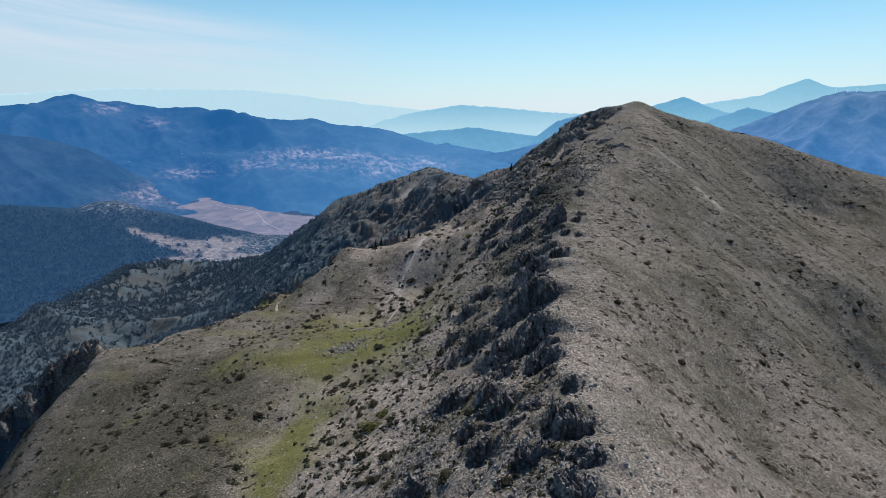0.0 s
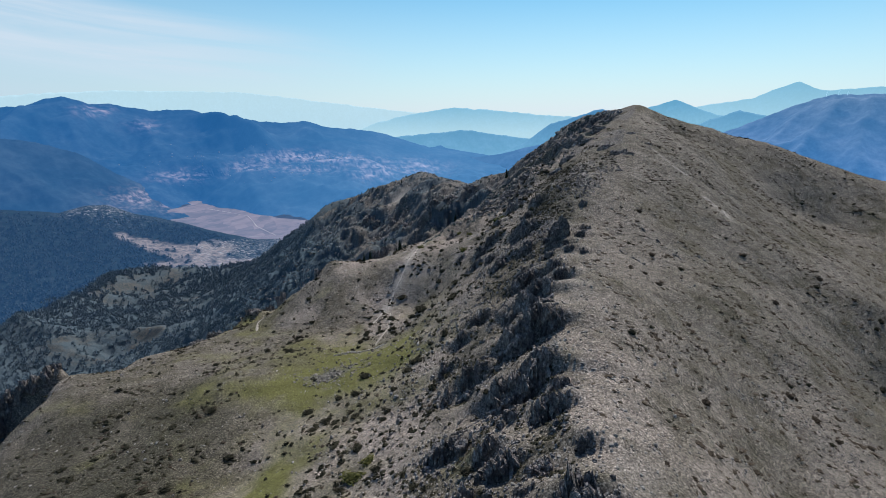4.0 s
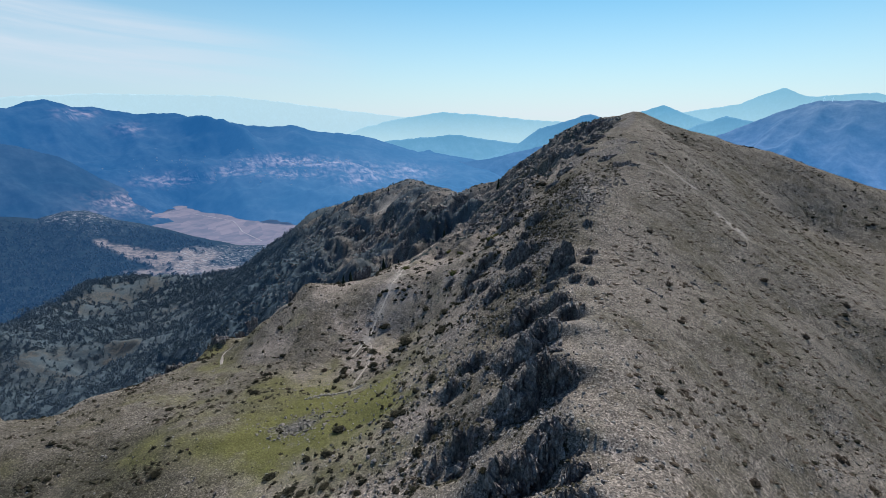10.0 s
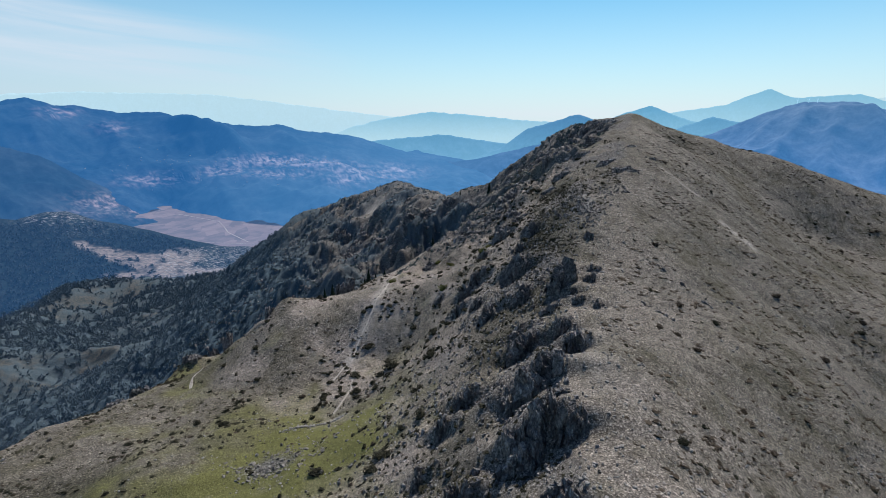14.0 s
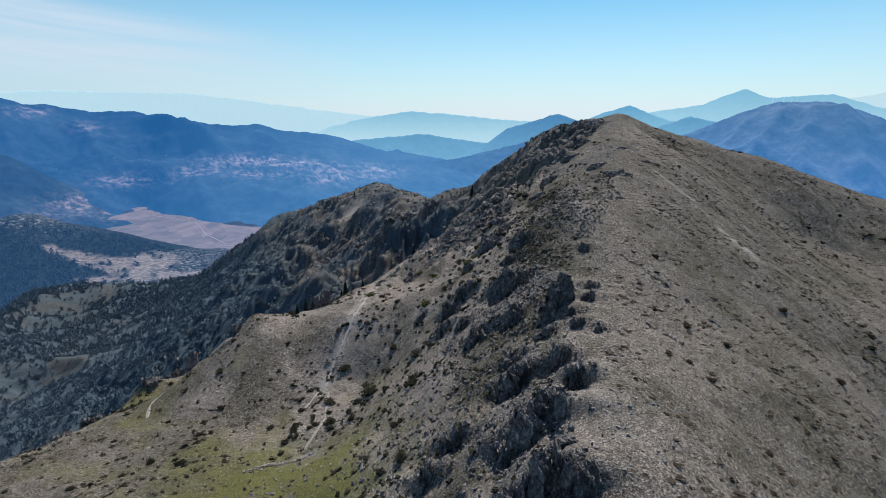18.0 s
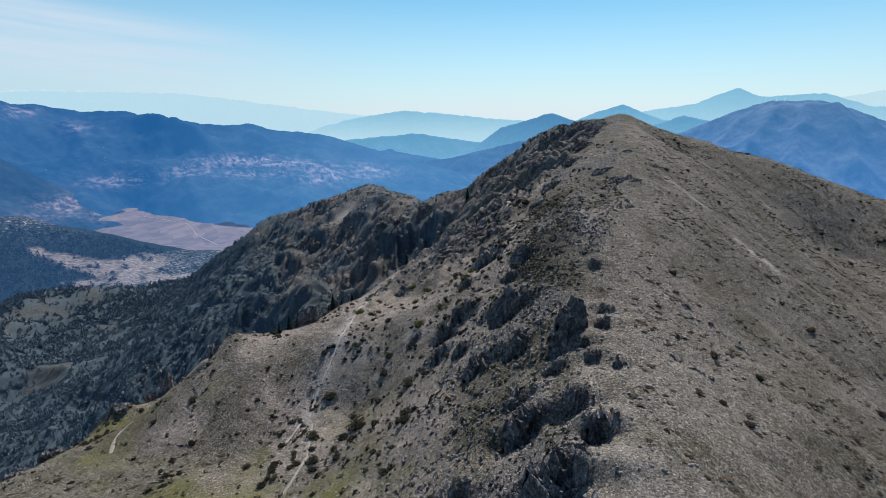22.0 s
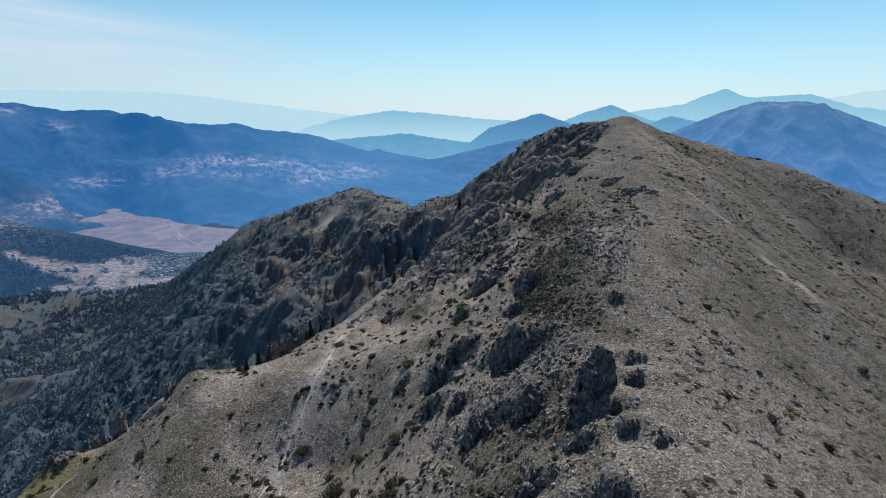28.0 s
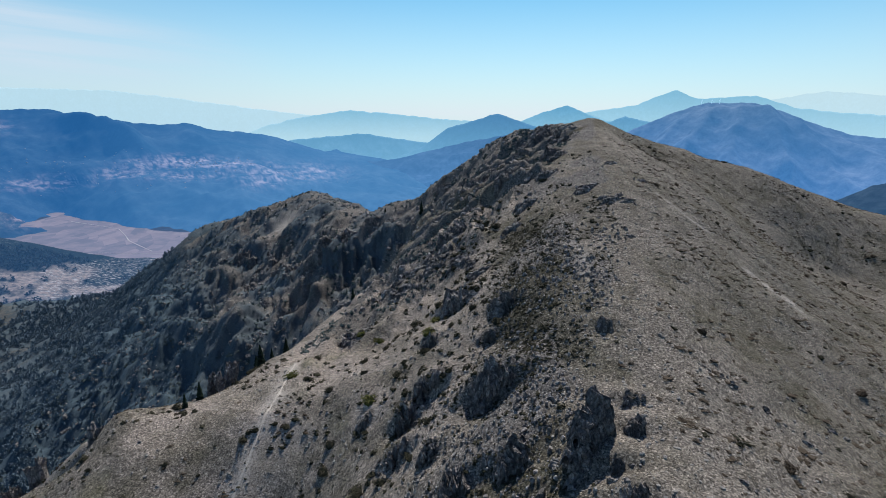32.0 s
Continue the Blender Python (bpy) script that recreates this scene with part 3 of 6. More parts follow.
forest = smooth(-22, -40, base) * (1 - smooth(560, 700, GY) * smooth(-160, 0, GX)) * (1 - smooth(60, 160, GX))
clearing = np.zeros_like(base)
for _x, _y, _rx, _ry, _amp in ((-390, 785, 48, 60, 2.0), (-235, 520, 48, 28, 1.7), (-309, 509, 36, 22, 1.5), (-285, 690, 15, 42, 1.6), (-335, 862, 65, 28, 1.5), (-250, 612, 22, 20, 1.2)):
    clearing = clearing + _amp * np.exp(-(((GX - _x) / _rx) ** 2 + ((GY - _y) / _ry) ** 2))
open_wood = smooth(-120, -190, GX + (GY - 400) * 0.15)
forest = forest * (1 - back * smooth(-80, -40, GX + 0.3 * (GY - 400) + 22 * fbm(GX, GY, 60, 3, 43)))
forest = np.clip(forest * (1 - 0.12 * open_wood) - np.clip(clearing * (0.75 + 2.2 * fbm(GX, GY, 40, 5, 42, 0.65)), 0, 0.95) - 0.22 * smooth(0.05, 0.35, fbm(GX, GY, 55, 5, 41, 0.62)) * smooth(-75, -120, base), 0, 1)
meadow_straw = 0.8 * meadow ** 1.5 * np.clip(0.9 + 1.2 * fbm(GX, GY, 8, 3, 37), 0, 1)
for _q in densify([(-4.8, 212.2, 0), (-6.0, 205, 0), (-6.9, 199.5, 0), (-10.0, 190.6, 0), (-11.4, 187.3, 0), (-12.9, 183.9, 0), (-14.3, 178.8, 0)], 0.7):
    scree = np.maximum(scree, np.exp(-((GX - _q[0]) ** 2 + (GY - _q[1]) ** 2) / 1.8 ** 2) * np.clip(0.95 + 2.2 * fbm(GX, GY, 4.0, 3, 38), 0, 1))
scree = np.maximum(scree, meadow_straw)
scree = np.maximum(scree, 0.75 * np.exp(-(((GX + 49.5) / 4.5) ** 2 + ((GY - 213.5) / 3.2) ** 2)))
# dark scrub clings to the knoll and the cliffs behind the saddle; its wood colour carries painted haze
scrub = back * smooth(-0.15, 0.25, fbm(GX, GY, 38, 5, 47, 0.6) + 0.12) * (1 - meadow) * (1 - smooth(70, 95, GX)) * smooth(-5, 14, 8 - base + 16 * fbm(GX, GY, 50, 3, 49)) * 0.72
west = crest_x(GY) - GX
earth = (0.25 + 0.35 * (1 - smooth(105, 150, GY)) + 0.4 * smooth(13, 27, west) + 0.08 * smooth(13, 27, west) * smooth(105, 150, GY)) * smooth(0, 3, west) * (1 - smooth(44, 62, west - 40 * smooth(150, 185, GY))) * (0.75 + 1.3 * fbm(GX, GY, 14, 3, 57)) * (GY < 260)
_rim = np.full(GX.shape, 1e9)
for _q in densify(RIM[:16], 3):
    _rim = np.minimum(_rim, (GX - _q[0]) ** 2 + (GY - _q[1]) ** 2)
rim_band = np.exp(-_rim / 4.5 ** 2)
earth = np.clip(np.maximum(earth, rim_band * (0.45 + fbm(GX, GY, 9, 3, 58)) * (0.35 + 0.65 * smooth(120, 150, GY))), 0, 1)
heathy = np.maximum(1.2 * np.exp(-(((GX - 35.5 - 0.3 * (GY - 188)) / 6.5) ** 4 + ((GY - 196) / 28) ** 4)) * (1.0 + 1.2 * fbm(GX, GY, 8, 3, 70)), 0)
heathy = np.maximum(heathy, np.clip(smooth(1, 4, west) * (1 - smooth(14, 24, west)) * (GY < 225) * (0.42 + 1.7 * fbm(GX, GY, 9, 4, 71, 0.6)), 0, 0.8))
heathy = np.maximum(heathy, np.clip(smooth(-30, -48, GX) * (1 - smooth(125, 158, GY)) * (1.0 + 1.3 * fbm(GX, GY, 17, 4, 67)), 0, 1) * (1 - 0.4 * rim_band)).clip(0, 1)
earth = np.maximum(earth, np.clip(smooth(2, -1, west) * (1 - 0.5 * smooth(8, 40, -west)) * (0.75 + fbm(GX, GY, 16, 3, 68)), 0, 1) * (1 - 0.25 * smooth(150, 175, GY)) * (0.34 + 0.34 * (1 - smooth(85, 130, GY))))
bare_rock = np.maximum(rocky * np.where(GY > 300, 0.8, 0.42 - 0.14 * (1 - smooth(105, 150, GY)) + 0.45 * crag_field), 0.75 * shaded_face * smooth(-0.2, 0.2, fbm(GX, GY, 18, 4, 59)))
bare_rock = np.maximum(bare_rock, 0.8 * np.exp(-(((GX + 25) / 8) ** 2 + ((GY - 139.5) / 4.2) ** 2)))
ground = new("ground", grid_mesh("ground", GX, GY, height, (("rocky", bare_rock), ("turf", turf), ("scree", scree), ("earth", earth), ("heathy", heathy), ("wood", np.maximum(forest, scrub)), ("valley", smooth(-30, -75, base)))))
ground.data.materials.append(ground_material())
tagged(ground, "dry stony mountainside with sparse grass falling to valleys", "ground", kind="structure")


# ---- far country ----
def far_range(name, label, crest, dist, depth, mat, seed, relief=40.0, base_z=-420.0, cols=260, rows=40, sharp=1.0, spurs=(), feet=()):
    """A mountain range as a body of land: its crest by bearing and height in degrees, seen from the walk's middle."""
    c = np.array(crest, float)
    az = np.linspace(c[0, 0], c[-1, 0], cols)
    el = np.interp(az, c[:, 0], c[:, 1])
    k = np.array([0.1, 0.2, 0.4, 0.2, 0.1])
    el = np.convolve(np.pad(el, 2, mode="edge"), k, "valid")
    top = 62 + dist * np.tan(np.radians(el))
    v = np.linspace(-0.25, 1, rows)
    A, V = np.meshgrid(np.radians(az), v)
    D = dist - (depth if not feet else dist - np.convolve(np.pad(np.interp(az, [q[0] for q in feet], [q[1] for q in feet]), 7, mode="edge"), np.ones(15) / 15, "valid")[None, :]) * V
    X, Y = 2 + D * np.sin(A), 50 + D * np.cos(A)
    fall = np.where(V < 0, np.abs(V) * 0.8, np.clip(V, 0, 1) ** sharp)
    T = np.broadcast_to(top, V.shape)
    Z = T + (np.where(V < 0, np.minimum(base_z, T - 60), base_z) - T) * fall
    r = ridged(X, Y, max(depth * 0.7, 220.0), 5, seed, 0.42) - 0.95
    r = r + 0.22 * smooth(0.06, 0.3, np.abs(V)) * (ridged(X, Y, max(depth * 0.2, 70.0), 4, seed + 3, 0.5) - 0.95)
    ends = smooth(0, 3, A * 57.3 - az[0]) * smooth(0, 3, az[-1] - A * 57.3)
    Z = Z + r * relief * np.clip(np.abs(V) * 3.0, 0.05, 1) * (0.2 + 0.8 * ends)
    Z = Z + np.exp(-np.abs(V) * 7) * (perlin(A * 40, V * 0, seed + 7) * dist * 0.0013 + perlin(A * 90, V * 0, seed + 5) * dist * 0.0015 + perlin(A * 240, V * 0, seed + 6) * dist * 0.0008)
    for a0, v0, a1, v1, tall, wide in spurs:
        f = np.clip((V - v0) / (v1 - v0), -0.3, 1.15)
        line = a0 + (a1 - a0) * f + 0.5 * perlin(V * 7, V * 0, seed + 9)
        crest = np.abs(A * 57.3 - line) / wide
        Z = Z + tall * np.exp(-crest ** 1.4) * smooth(-0.25, 0.25, f) * (1 - smooth(0.75, 1.15, f)) * smooth(0.0, 0.22, V)
    ob = new(name, grid_mesh(name, X, Y, Z))
    ob.data.materials.append(mat)
    return tagged(ob, label, "mountains", kind="structure")


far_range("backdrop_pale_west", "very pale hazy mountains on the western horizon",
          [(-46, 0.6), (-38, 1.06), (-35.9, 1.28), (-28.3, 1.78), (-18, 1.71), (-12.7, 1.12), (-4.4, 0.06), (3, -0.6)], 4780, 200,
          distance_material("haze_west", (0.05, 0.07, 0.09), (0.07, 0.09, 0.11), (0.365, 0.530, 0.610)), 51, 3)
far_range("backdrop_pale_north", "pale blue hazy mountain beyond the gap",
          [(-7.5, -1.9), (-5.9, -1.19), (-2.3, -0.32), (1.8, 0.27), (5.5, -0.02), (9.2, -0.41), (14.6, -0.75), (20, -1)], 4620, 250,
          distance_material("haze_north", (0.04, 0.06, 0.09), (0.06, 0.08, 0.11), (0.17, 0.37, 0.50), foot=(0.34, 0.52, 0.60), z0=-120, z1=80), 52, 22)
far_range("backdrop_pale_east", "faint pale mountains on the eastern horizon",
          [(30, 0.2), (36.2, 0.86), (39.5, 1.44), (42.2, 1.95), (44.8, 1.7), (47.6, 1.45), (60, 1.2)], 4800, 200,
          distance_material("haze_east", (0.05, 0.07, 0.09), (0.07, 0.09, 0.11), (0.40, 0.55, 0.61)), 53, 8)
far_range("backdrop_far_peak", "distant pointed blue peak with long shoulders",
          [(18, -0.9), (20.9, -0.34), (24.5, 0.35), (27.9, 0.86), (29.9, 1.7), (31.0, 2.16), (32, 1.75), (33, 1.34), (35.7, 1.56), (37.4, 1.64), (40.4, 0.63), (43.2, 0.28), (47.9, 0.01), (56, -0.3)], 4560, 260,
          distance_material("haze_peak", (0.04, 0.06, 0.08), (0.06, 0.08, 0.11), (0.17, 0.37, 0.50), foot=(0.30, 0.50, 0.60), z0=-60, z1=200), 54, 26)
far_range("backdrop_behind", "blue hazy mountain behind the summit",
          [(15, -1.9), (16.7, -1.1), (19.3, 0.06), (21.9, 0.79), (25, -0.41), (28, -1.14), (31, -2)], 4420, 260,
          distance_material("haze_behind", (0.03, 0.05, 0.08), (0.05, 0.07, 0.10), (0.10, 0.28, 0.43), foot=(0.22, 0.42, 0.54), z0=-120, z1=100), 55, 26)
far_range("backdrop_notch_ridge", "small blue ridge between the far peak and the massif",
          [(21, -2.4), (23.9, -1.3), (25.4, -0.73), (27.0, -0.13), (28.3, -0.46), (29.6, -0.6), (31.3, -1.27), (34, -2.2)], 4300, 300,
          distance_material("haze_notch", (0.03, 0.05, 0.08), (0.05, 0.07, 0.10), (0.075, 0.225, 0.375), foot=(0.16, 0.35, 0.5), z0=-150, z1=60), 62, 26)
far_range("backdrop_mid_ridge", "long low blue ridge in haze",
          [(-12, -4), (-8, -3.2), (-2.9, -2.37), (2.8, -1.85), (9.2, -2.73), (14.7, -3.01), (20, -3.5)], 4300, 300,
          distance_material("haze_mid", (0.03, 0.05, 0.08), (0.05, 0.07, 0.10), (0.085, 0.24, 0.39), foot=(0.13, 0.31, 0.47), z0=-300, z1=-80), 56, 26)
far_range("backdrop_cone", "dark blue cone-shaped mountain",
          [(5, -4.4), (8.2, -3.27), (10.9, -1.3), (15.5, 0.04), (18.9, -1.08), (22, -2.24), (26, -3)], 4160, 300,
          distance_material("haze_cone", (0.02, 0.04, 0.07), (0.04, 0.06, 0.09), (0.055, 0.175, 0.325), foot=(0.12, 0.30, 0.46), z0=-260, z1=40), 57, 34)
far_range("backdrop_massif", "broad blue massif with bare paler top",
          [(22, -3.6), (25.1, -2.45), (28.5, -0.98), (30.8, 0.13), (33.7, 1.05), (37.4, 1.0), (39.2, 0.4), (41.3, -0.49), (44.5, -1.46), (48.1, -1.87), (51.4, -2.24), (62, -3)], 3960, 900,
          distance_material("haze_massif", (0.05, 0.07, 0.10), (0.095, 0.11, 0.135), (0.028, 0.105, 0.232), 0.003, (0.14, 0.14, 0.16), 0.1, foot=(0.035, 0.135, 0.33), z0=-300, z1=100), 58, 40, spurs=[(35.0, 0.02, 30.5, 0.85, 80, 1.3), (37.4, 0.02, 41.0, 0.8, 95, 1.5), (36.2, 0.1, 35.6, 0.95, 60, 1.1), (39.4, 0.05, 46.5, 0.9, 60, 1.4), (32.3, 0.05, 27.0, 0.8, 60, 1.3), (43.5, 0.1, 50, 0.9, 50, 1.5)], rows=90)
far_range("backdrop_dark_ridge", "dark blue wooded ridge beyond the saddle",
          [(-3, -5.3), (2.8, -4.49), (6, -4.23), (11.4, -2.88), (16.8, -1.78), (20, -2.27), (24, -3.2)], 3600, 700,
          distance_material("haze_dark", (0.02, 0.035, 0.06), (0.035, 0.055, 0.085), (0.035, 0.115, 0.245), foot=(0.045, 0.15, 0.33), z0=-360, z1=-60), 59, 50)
# slopes across the valley, their blue haze put in as emission
def hazed_range_material(name, glow):
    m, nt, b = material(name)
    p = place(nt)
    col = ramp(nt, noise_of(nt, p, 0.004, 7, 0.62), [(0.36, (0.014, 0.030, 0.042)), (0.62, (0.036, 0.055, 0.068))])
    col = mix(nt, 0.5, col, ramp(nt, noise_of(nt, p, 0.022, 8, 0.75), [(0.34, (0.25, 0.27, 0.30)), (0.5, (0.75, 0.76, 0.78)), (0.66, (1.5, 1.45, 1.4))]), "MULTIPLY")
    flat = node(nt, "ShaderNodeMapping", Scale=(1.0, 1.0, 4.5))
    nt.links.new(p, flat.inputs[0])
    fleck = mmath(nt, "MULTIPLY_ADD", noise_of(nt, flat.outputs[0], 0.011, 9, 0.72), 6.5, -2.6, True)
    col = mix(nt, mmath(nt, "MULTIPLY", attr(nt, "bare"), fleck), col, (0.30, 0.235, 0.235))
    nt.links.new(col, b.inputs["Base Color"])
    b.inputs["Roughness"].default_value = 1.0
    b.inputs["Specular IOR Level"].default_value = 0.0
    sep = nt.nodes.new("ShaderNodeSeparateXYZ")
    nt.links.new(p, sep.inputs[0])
    # the painted haze glows paler eastwards, towards the sun
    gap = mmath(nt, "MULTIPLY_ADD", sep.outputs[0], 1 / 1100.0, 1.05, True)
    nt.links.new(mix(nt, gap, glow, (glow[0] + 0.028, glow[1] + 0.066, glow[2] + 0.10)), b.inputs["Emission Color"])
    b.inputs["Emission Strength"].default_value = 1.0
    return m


RANGE_CREST = [(-52, -0.6), (-44, 0.1), (-38.1, 0.24), (-36, 0.4), (-34.1, 0.55), (-32.8, 1.07), (-31.7, 1.29), (-30.6, 1.0), (-29.8, 0.69), (-28.4, 0.74), (-27.1, 0.48), (-25.2, 0.11), (-23.9, 0.2), (-22.1, 0.24), (-21, -0.24), (-19.4, -0.5),
               (-17.6, -0.71), (-15.6, -1.02), (-14.2, -1.03), (-12.1, -0.9), (-10.6, -1.47), (-8, -1.65), (-5.4, -2.04), (-2.8, -2.85), (-0.6, -3.55), (3.6, -4.2), (7.4, -5.26), (11, -6.6)]
hazed_range = hazed_range_material("range_land_hazed", (0.012, 0.080, 0.226))
spur_land_hazed = hazed_range_material("spur_land_hazed", (0.012, 0.060, 0.165))
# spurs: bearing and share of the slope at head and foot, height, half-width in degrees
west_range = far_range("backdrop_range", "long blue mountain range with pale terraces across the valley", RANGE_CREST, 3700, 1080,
                       hazed_range, 60, 60, -336, 420, 110, 0.8,
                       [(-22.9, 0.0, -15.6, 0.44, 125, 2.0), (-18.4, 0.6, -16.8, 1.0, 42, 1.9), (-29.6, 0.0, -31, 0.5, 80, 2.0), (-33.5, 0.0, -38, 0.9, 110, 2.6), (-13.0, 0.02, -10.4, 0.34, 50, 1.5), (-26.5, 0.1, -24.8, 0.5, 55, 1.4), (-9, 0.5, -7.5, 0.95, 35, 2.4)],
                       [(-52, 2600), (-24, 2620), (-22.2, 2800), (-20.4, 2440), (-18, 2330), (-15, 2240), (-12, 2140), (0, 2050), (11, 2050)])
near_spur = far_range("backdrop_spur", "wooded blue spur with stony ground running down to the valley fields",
                      [(-56, -0.9), (-44, -1.2), (-38, -1.6), (-34, -2.3), (-31, -3.36), (-28.6, -5.09), (-25.9, -6.7), (-24, -7.6), (-23.2, -8.6), (-22, -10.2), (-20, -12)], 2860, 640, spur_land_hazed, 64, 34, -345, 300, 90, 0.9)


def bare_spots(ob, spots, grain):
    """Stony clearings by bearing and height in degrees, seen from the walk's middle."""
    co = np.empty(len(ob.data.vertices) * 3)
    ob.data.vertices.foreach_get("co", co)
    co = co.reshape(-1, 3)
    az = np.degrees(np.arctan2(co[:, 0] - 2, co[:, 1] - 50))
    el = np.degrees(np.arctan2(co[:, 2] - 62, np.hypot(co[:, 0] - 2, co[:, 1] - 50)))
    val = np.zeros(len(co))
    for a, e, sa, se, amp in spots:
        val = np.maximum(val, amp * np.exp(-(((az - a) / sa) ** 2 + ((el - e) / se) ** 2)))
    val = np.clip(val * (0.75 + 2.4 * fbm(az * 40, el * 110, grain, 5, 69, 0.65)), 0, 1)
    ob.data.attributes.new("bare", "FLOAT", "POINT").data.foreach_set("value", val.astype(np.float32))


bare_spots(west_range, [(-29.5, 0.1, 1.3, 0.4, 0.6), (-26, -1.2, 1.2, 0.5, 0.45), (-22.8, -5.6, 2.6, 0.5, 0.8), (-17.3, -5.0, 1.9, 0.5, 0.85), (-13.4, -4.2, 3.2, 0.5, 1.0), (-9.3, -4.7, 2.8, 0.4, 1.0), (-6, -5.6, 2.0, 0.9, 0.9), (-2, -5.4, 2.8, 0.7, 0.6), (-12, -5.3, 4.0, 0.5, 0.5)], 24)
bare_spots(near_spur, [(-27, -7.3, 2.4, 0.8, 0.6), (-24.6, -8.2, 1.6, 0.6, 0.6), (-29, -8.2, 2.4, 0.5, 0.35)], 18)
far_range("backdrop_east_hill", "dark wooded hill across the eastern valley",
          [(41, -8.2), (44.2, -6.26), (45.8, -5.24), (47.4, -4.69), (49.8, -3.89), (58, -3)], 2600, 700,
          distance_material("haze_east_hill", (0.012, 0.022, 0.03), (0.03, 0.045, 0.055), (0.012, 0.040, 0.095)), 61, 60)


# ---- hill and fields in the valley ----
def far_hill():
    crest = [(-50, -6.6), (-44, -6.9), (-38.2, -7.5), (-36.1, -8.0), (-33.5, -8.5), (-31.6, -8.05), (-30.1, -8.15), (-27.8, -9.2), (-25.8, -9.75), (-23.9, -10.3), (-21.8, -11.2), (-20, -11.85), (-18, -12.4), (-15.7, -12.6), (-12.5, -13.4), (-9, -16)]
    m, nt, b = material("hill_land_hazed")
    p = place(nt)
    n = noise_of(nt, p, 0.012, 6, 0.6)
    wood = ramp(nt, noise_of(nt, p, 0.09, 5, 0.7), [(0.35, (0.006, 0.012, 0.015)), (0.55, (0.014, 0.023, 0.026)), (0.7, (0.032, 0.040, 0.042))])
    bare = ramp(nt, noise_of(nt, p, 0.12, 6, 0.75), [(0.38, (0.06, 0.06, 0.064)), (0.5, (0.16, 0.135, 0.125)), (0.66, (0.29, 0.235, 0.21))])
    col = mix(nt, attr(nt, "bare"), wood, bare)
    specks = mmath(nt, "MULTIPLY", attr(nt, "stony"), mmath(nt, "MULTIPLY_ADD", noise_of(nt, p, 0.16, 5, 0.7), 9, -4.7, True))
    col = mix(nt, specks, col, (0.30, 0.29, 0.295))
    nt.links.new(col, b.inputs["Base Color"])
    b.inputs["Roughness"].default_value = 1.0
    b.inputs["Specular IOR Level"].default_value = 0.0
    # blue haze in front of the hill, added as emission
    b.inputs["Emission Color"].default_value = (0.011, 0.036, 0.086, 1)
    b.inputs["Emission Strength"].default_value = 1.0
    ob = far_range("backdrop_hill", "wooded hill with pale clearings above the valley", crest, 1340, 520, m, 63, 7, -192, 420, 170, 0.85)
    me = ob.data
    co = np.empty(len(me.vertices) * 3)
    me.vertices.foreach_get("co", co)
    co = co.reshape(-1, 3)
    az = np.degrees(np.arctan2(co[:, 0], co[:, 1] - 6))
    el = np.degrees(np.arctan2(co[:, 2] - 60, np.hypot(co[:, 0], co[:, 1] - 6)))
    wob = fbm(az * 12, el * 34, 16, 5, 65, 0.6)
    upper = np.interp(az, [-29, -28.3, -26.6, -24, -21, -16], [-10.0, -10.3, -11.1, -12.15, -12.2, -12.6])
    thick = np.interp(az, [-29, -28, -24, -20, -17], [0.16, 0.36, 0.62, 0.75, 0.4])
    strip = np.exp(-(((el - upper) / thick) ** 2)) * smooth(-29.2, -28.2, az) * (1 - smooth(-21.5, -18, az))
    low = np.exp(-(((el + 13.15 + (az + 25) * 0.06) / 0.30) ** 2)) * smooth(-27.5, -26, az) * (1 - smooth(-18, -15, az))
    bare = np.clip((strip * 2.0 + low * 1.6) * (1 + 1.3 * wob) - 0.25, 0, 1)
    top = np.exp(-(((az + 29.2) / 2.4) ** 2 + ((el + 7.9) / 0.5) ** 2)) * 2.0 + 0.4 * np.exp(-(((az + 27.5) / 3.0) ** 2 + ((el + 8.9) / 0.9) ** 2))
    field = smooth(-24, -21, az) * (1 - smooth(-11.7, -11.2, el)) * 1.3
    stony = np.clip(np.maximum(top, field) * (1 + wob) + 0.02, 0, 1)
    for key, val in (("bare", bare), ("stony", stony)):
        me.attributes.new(key, "FLOAT", "POINT").data.foreach_set("value", val.astype(np.float32))


far_hill()


def polar(az, d, z):
    return (2 + d * math.sin(radians(az)), 50 + d * math.cos(radians(az)), z)


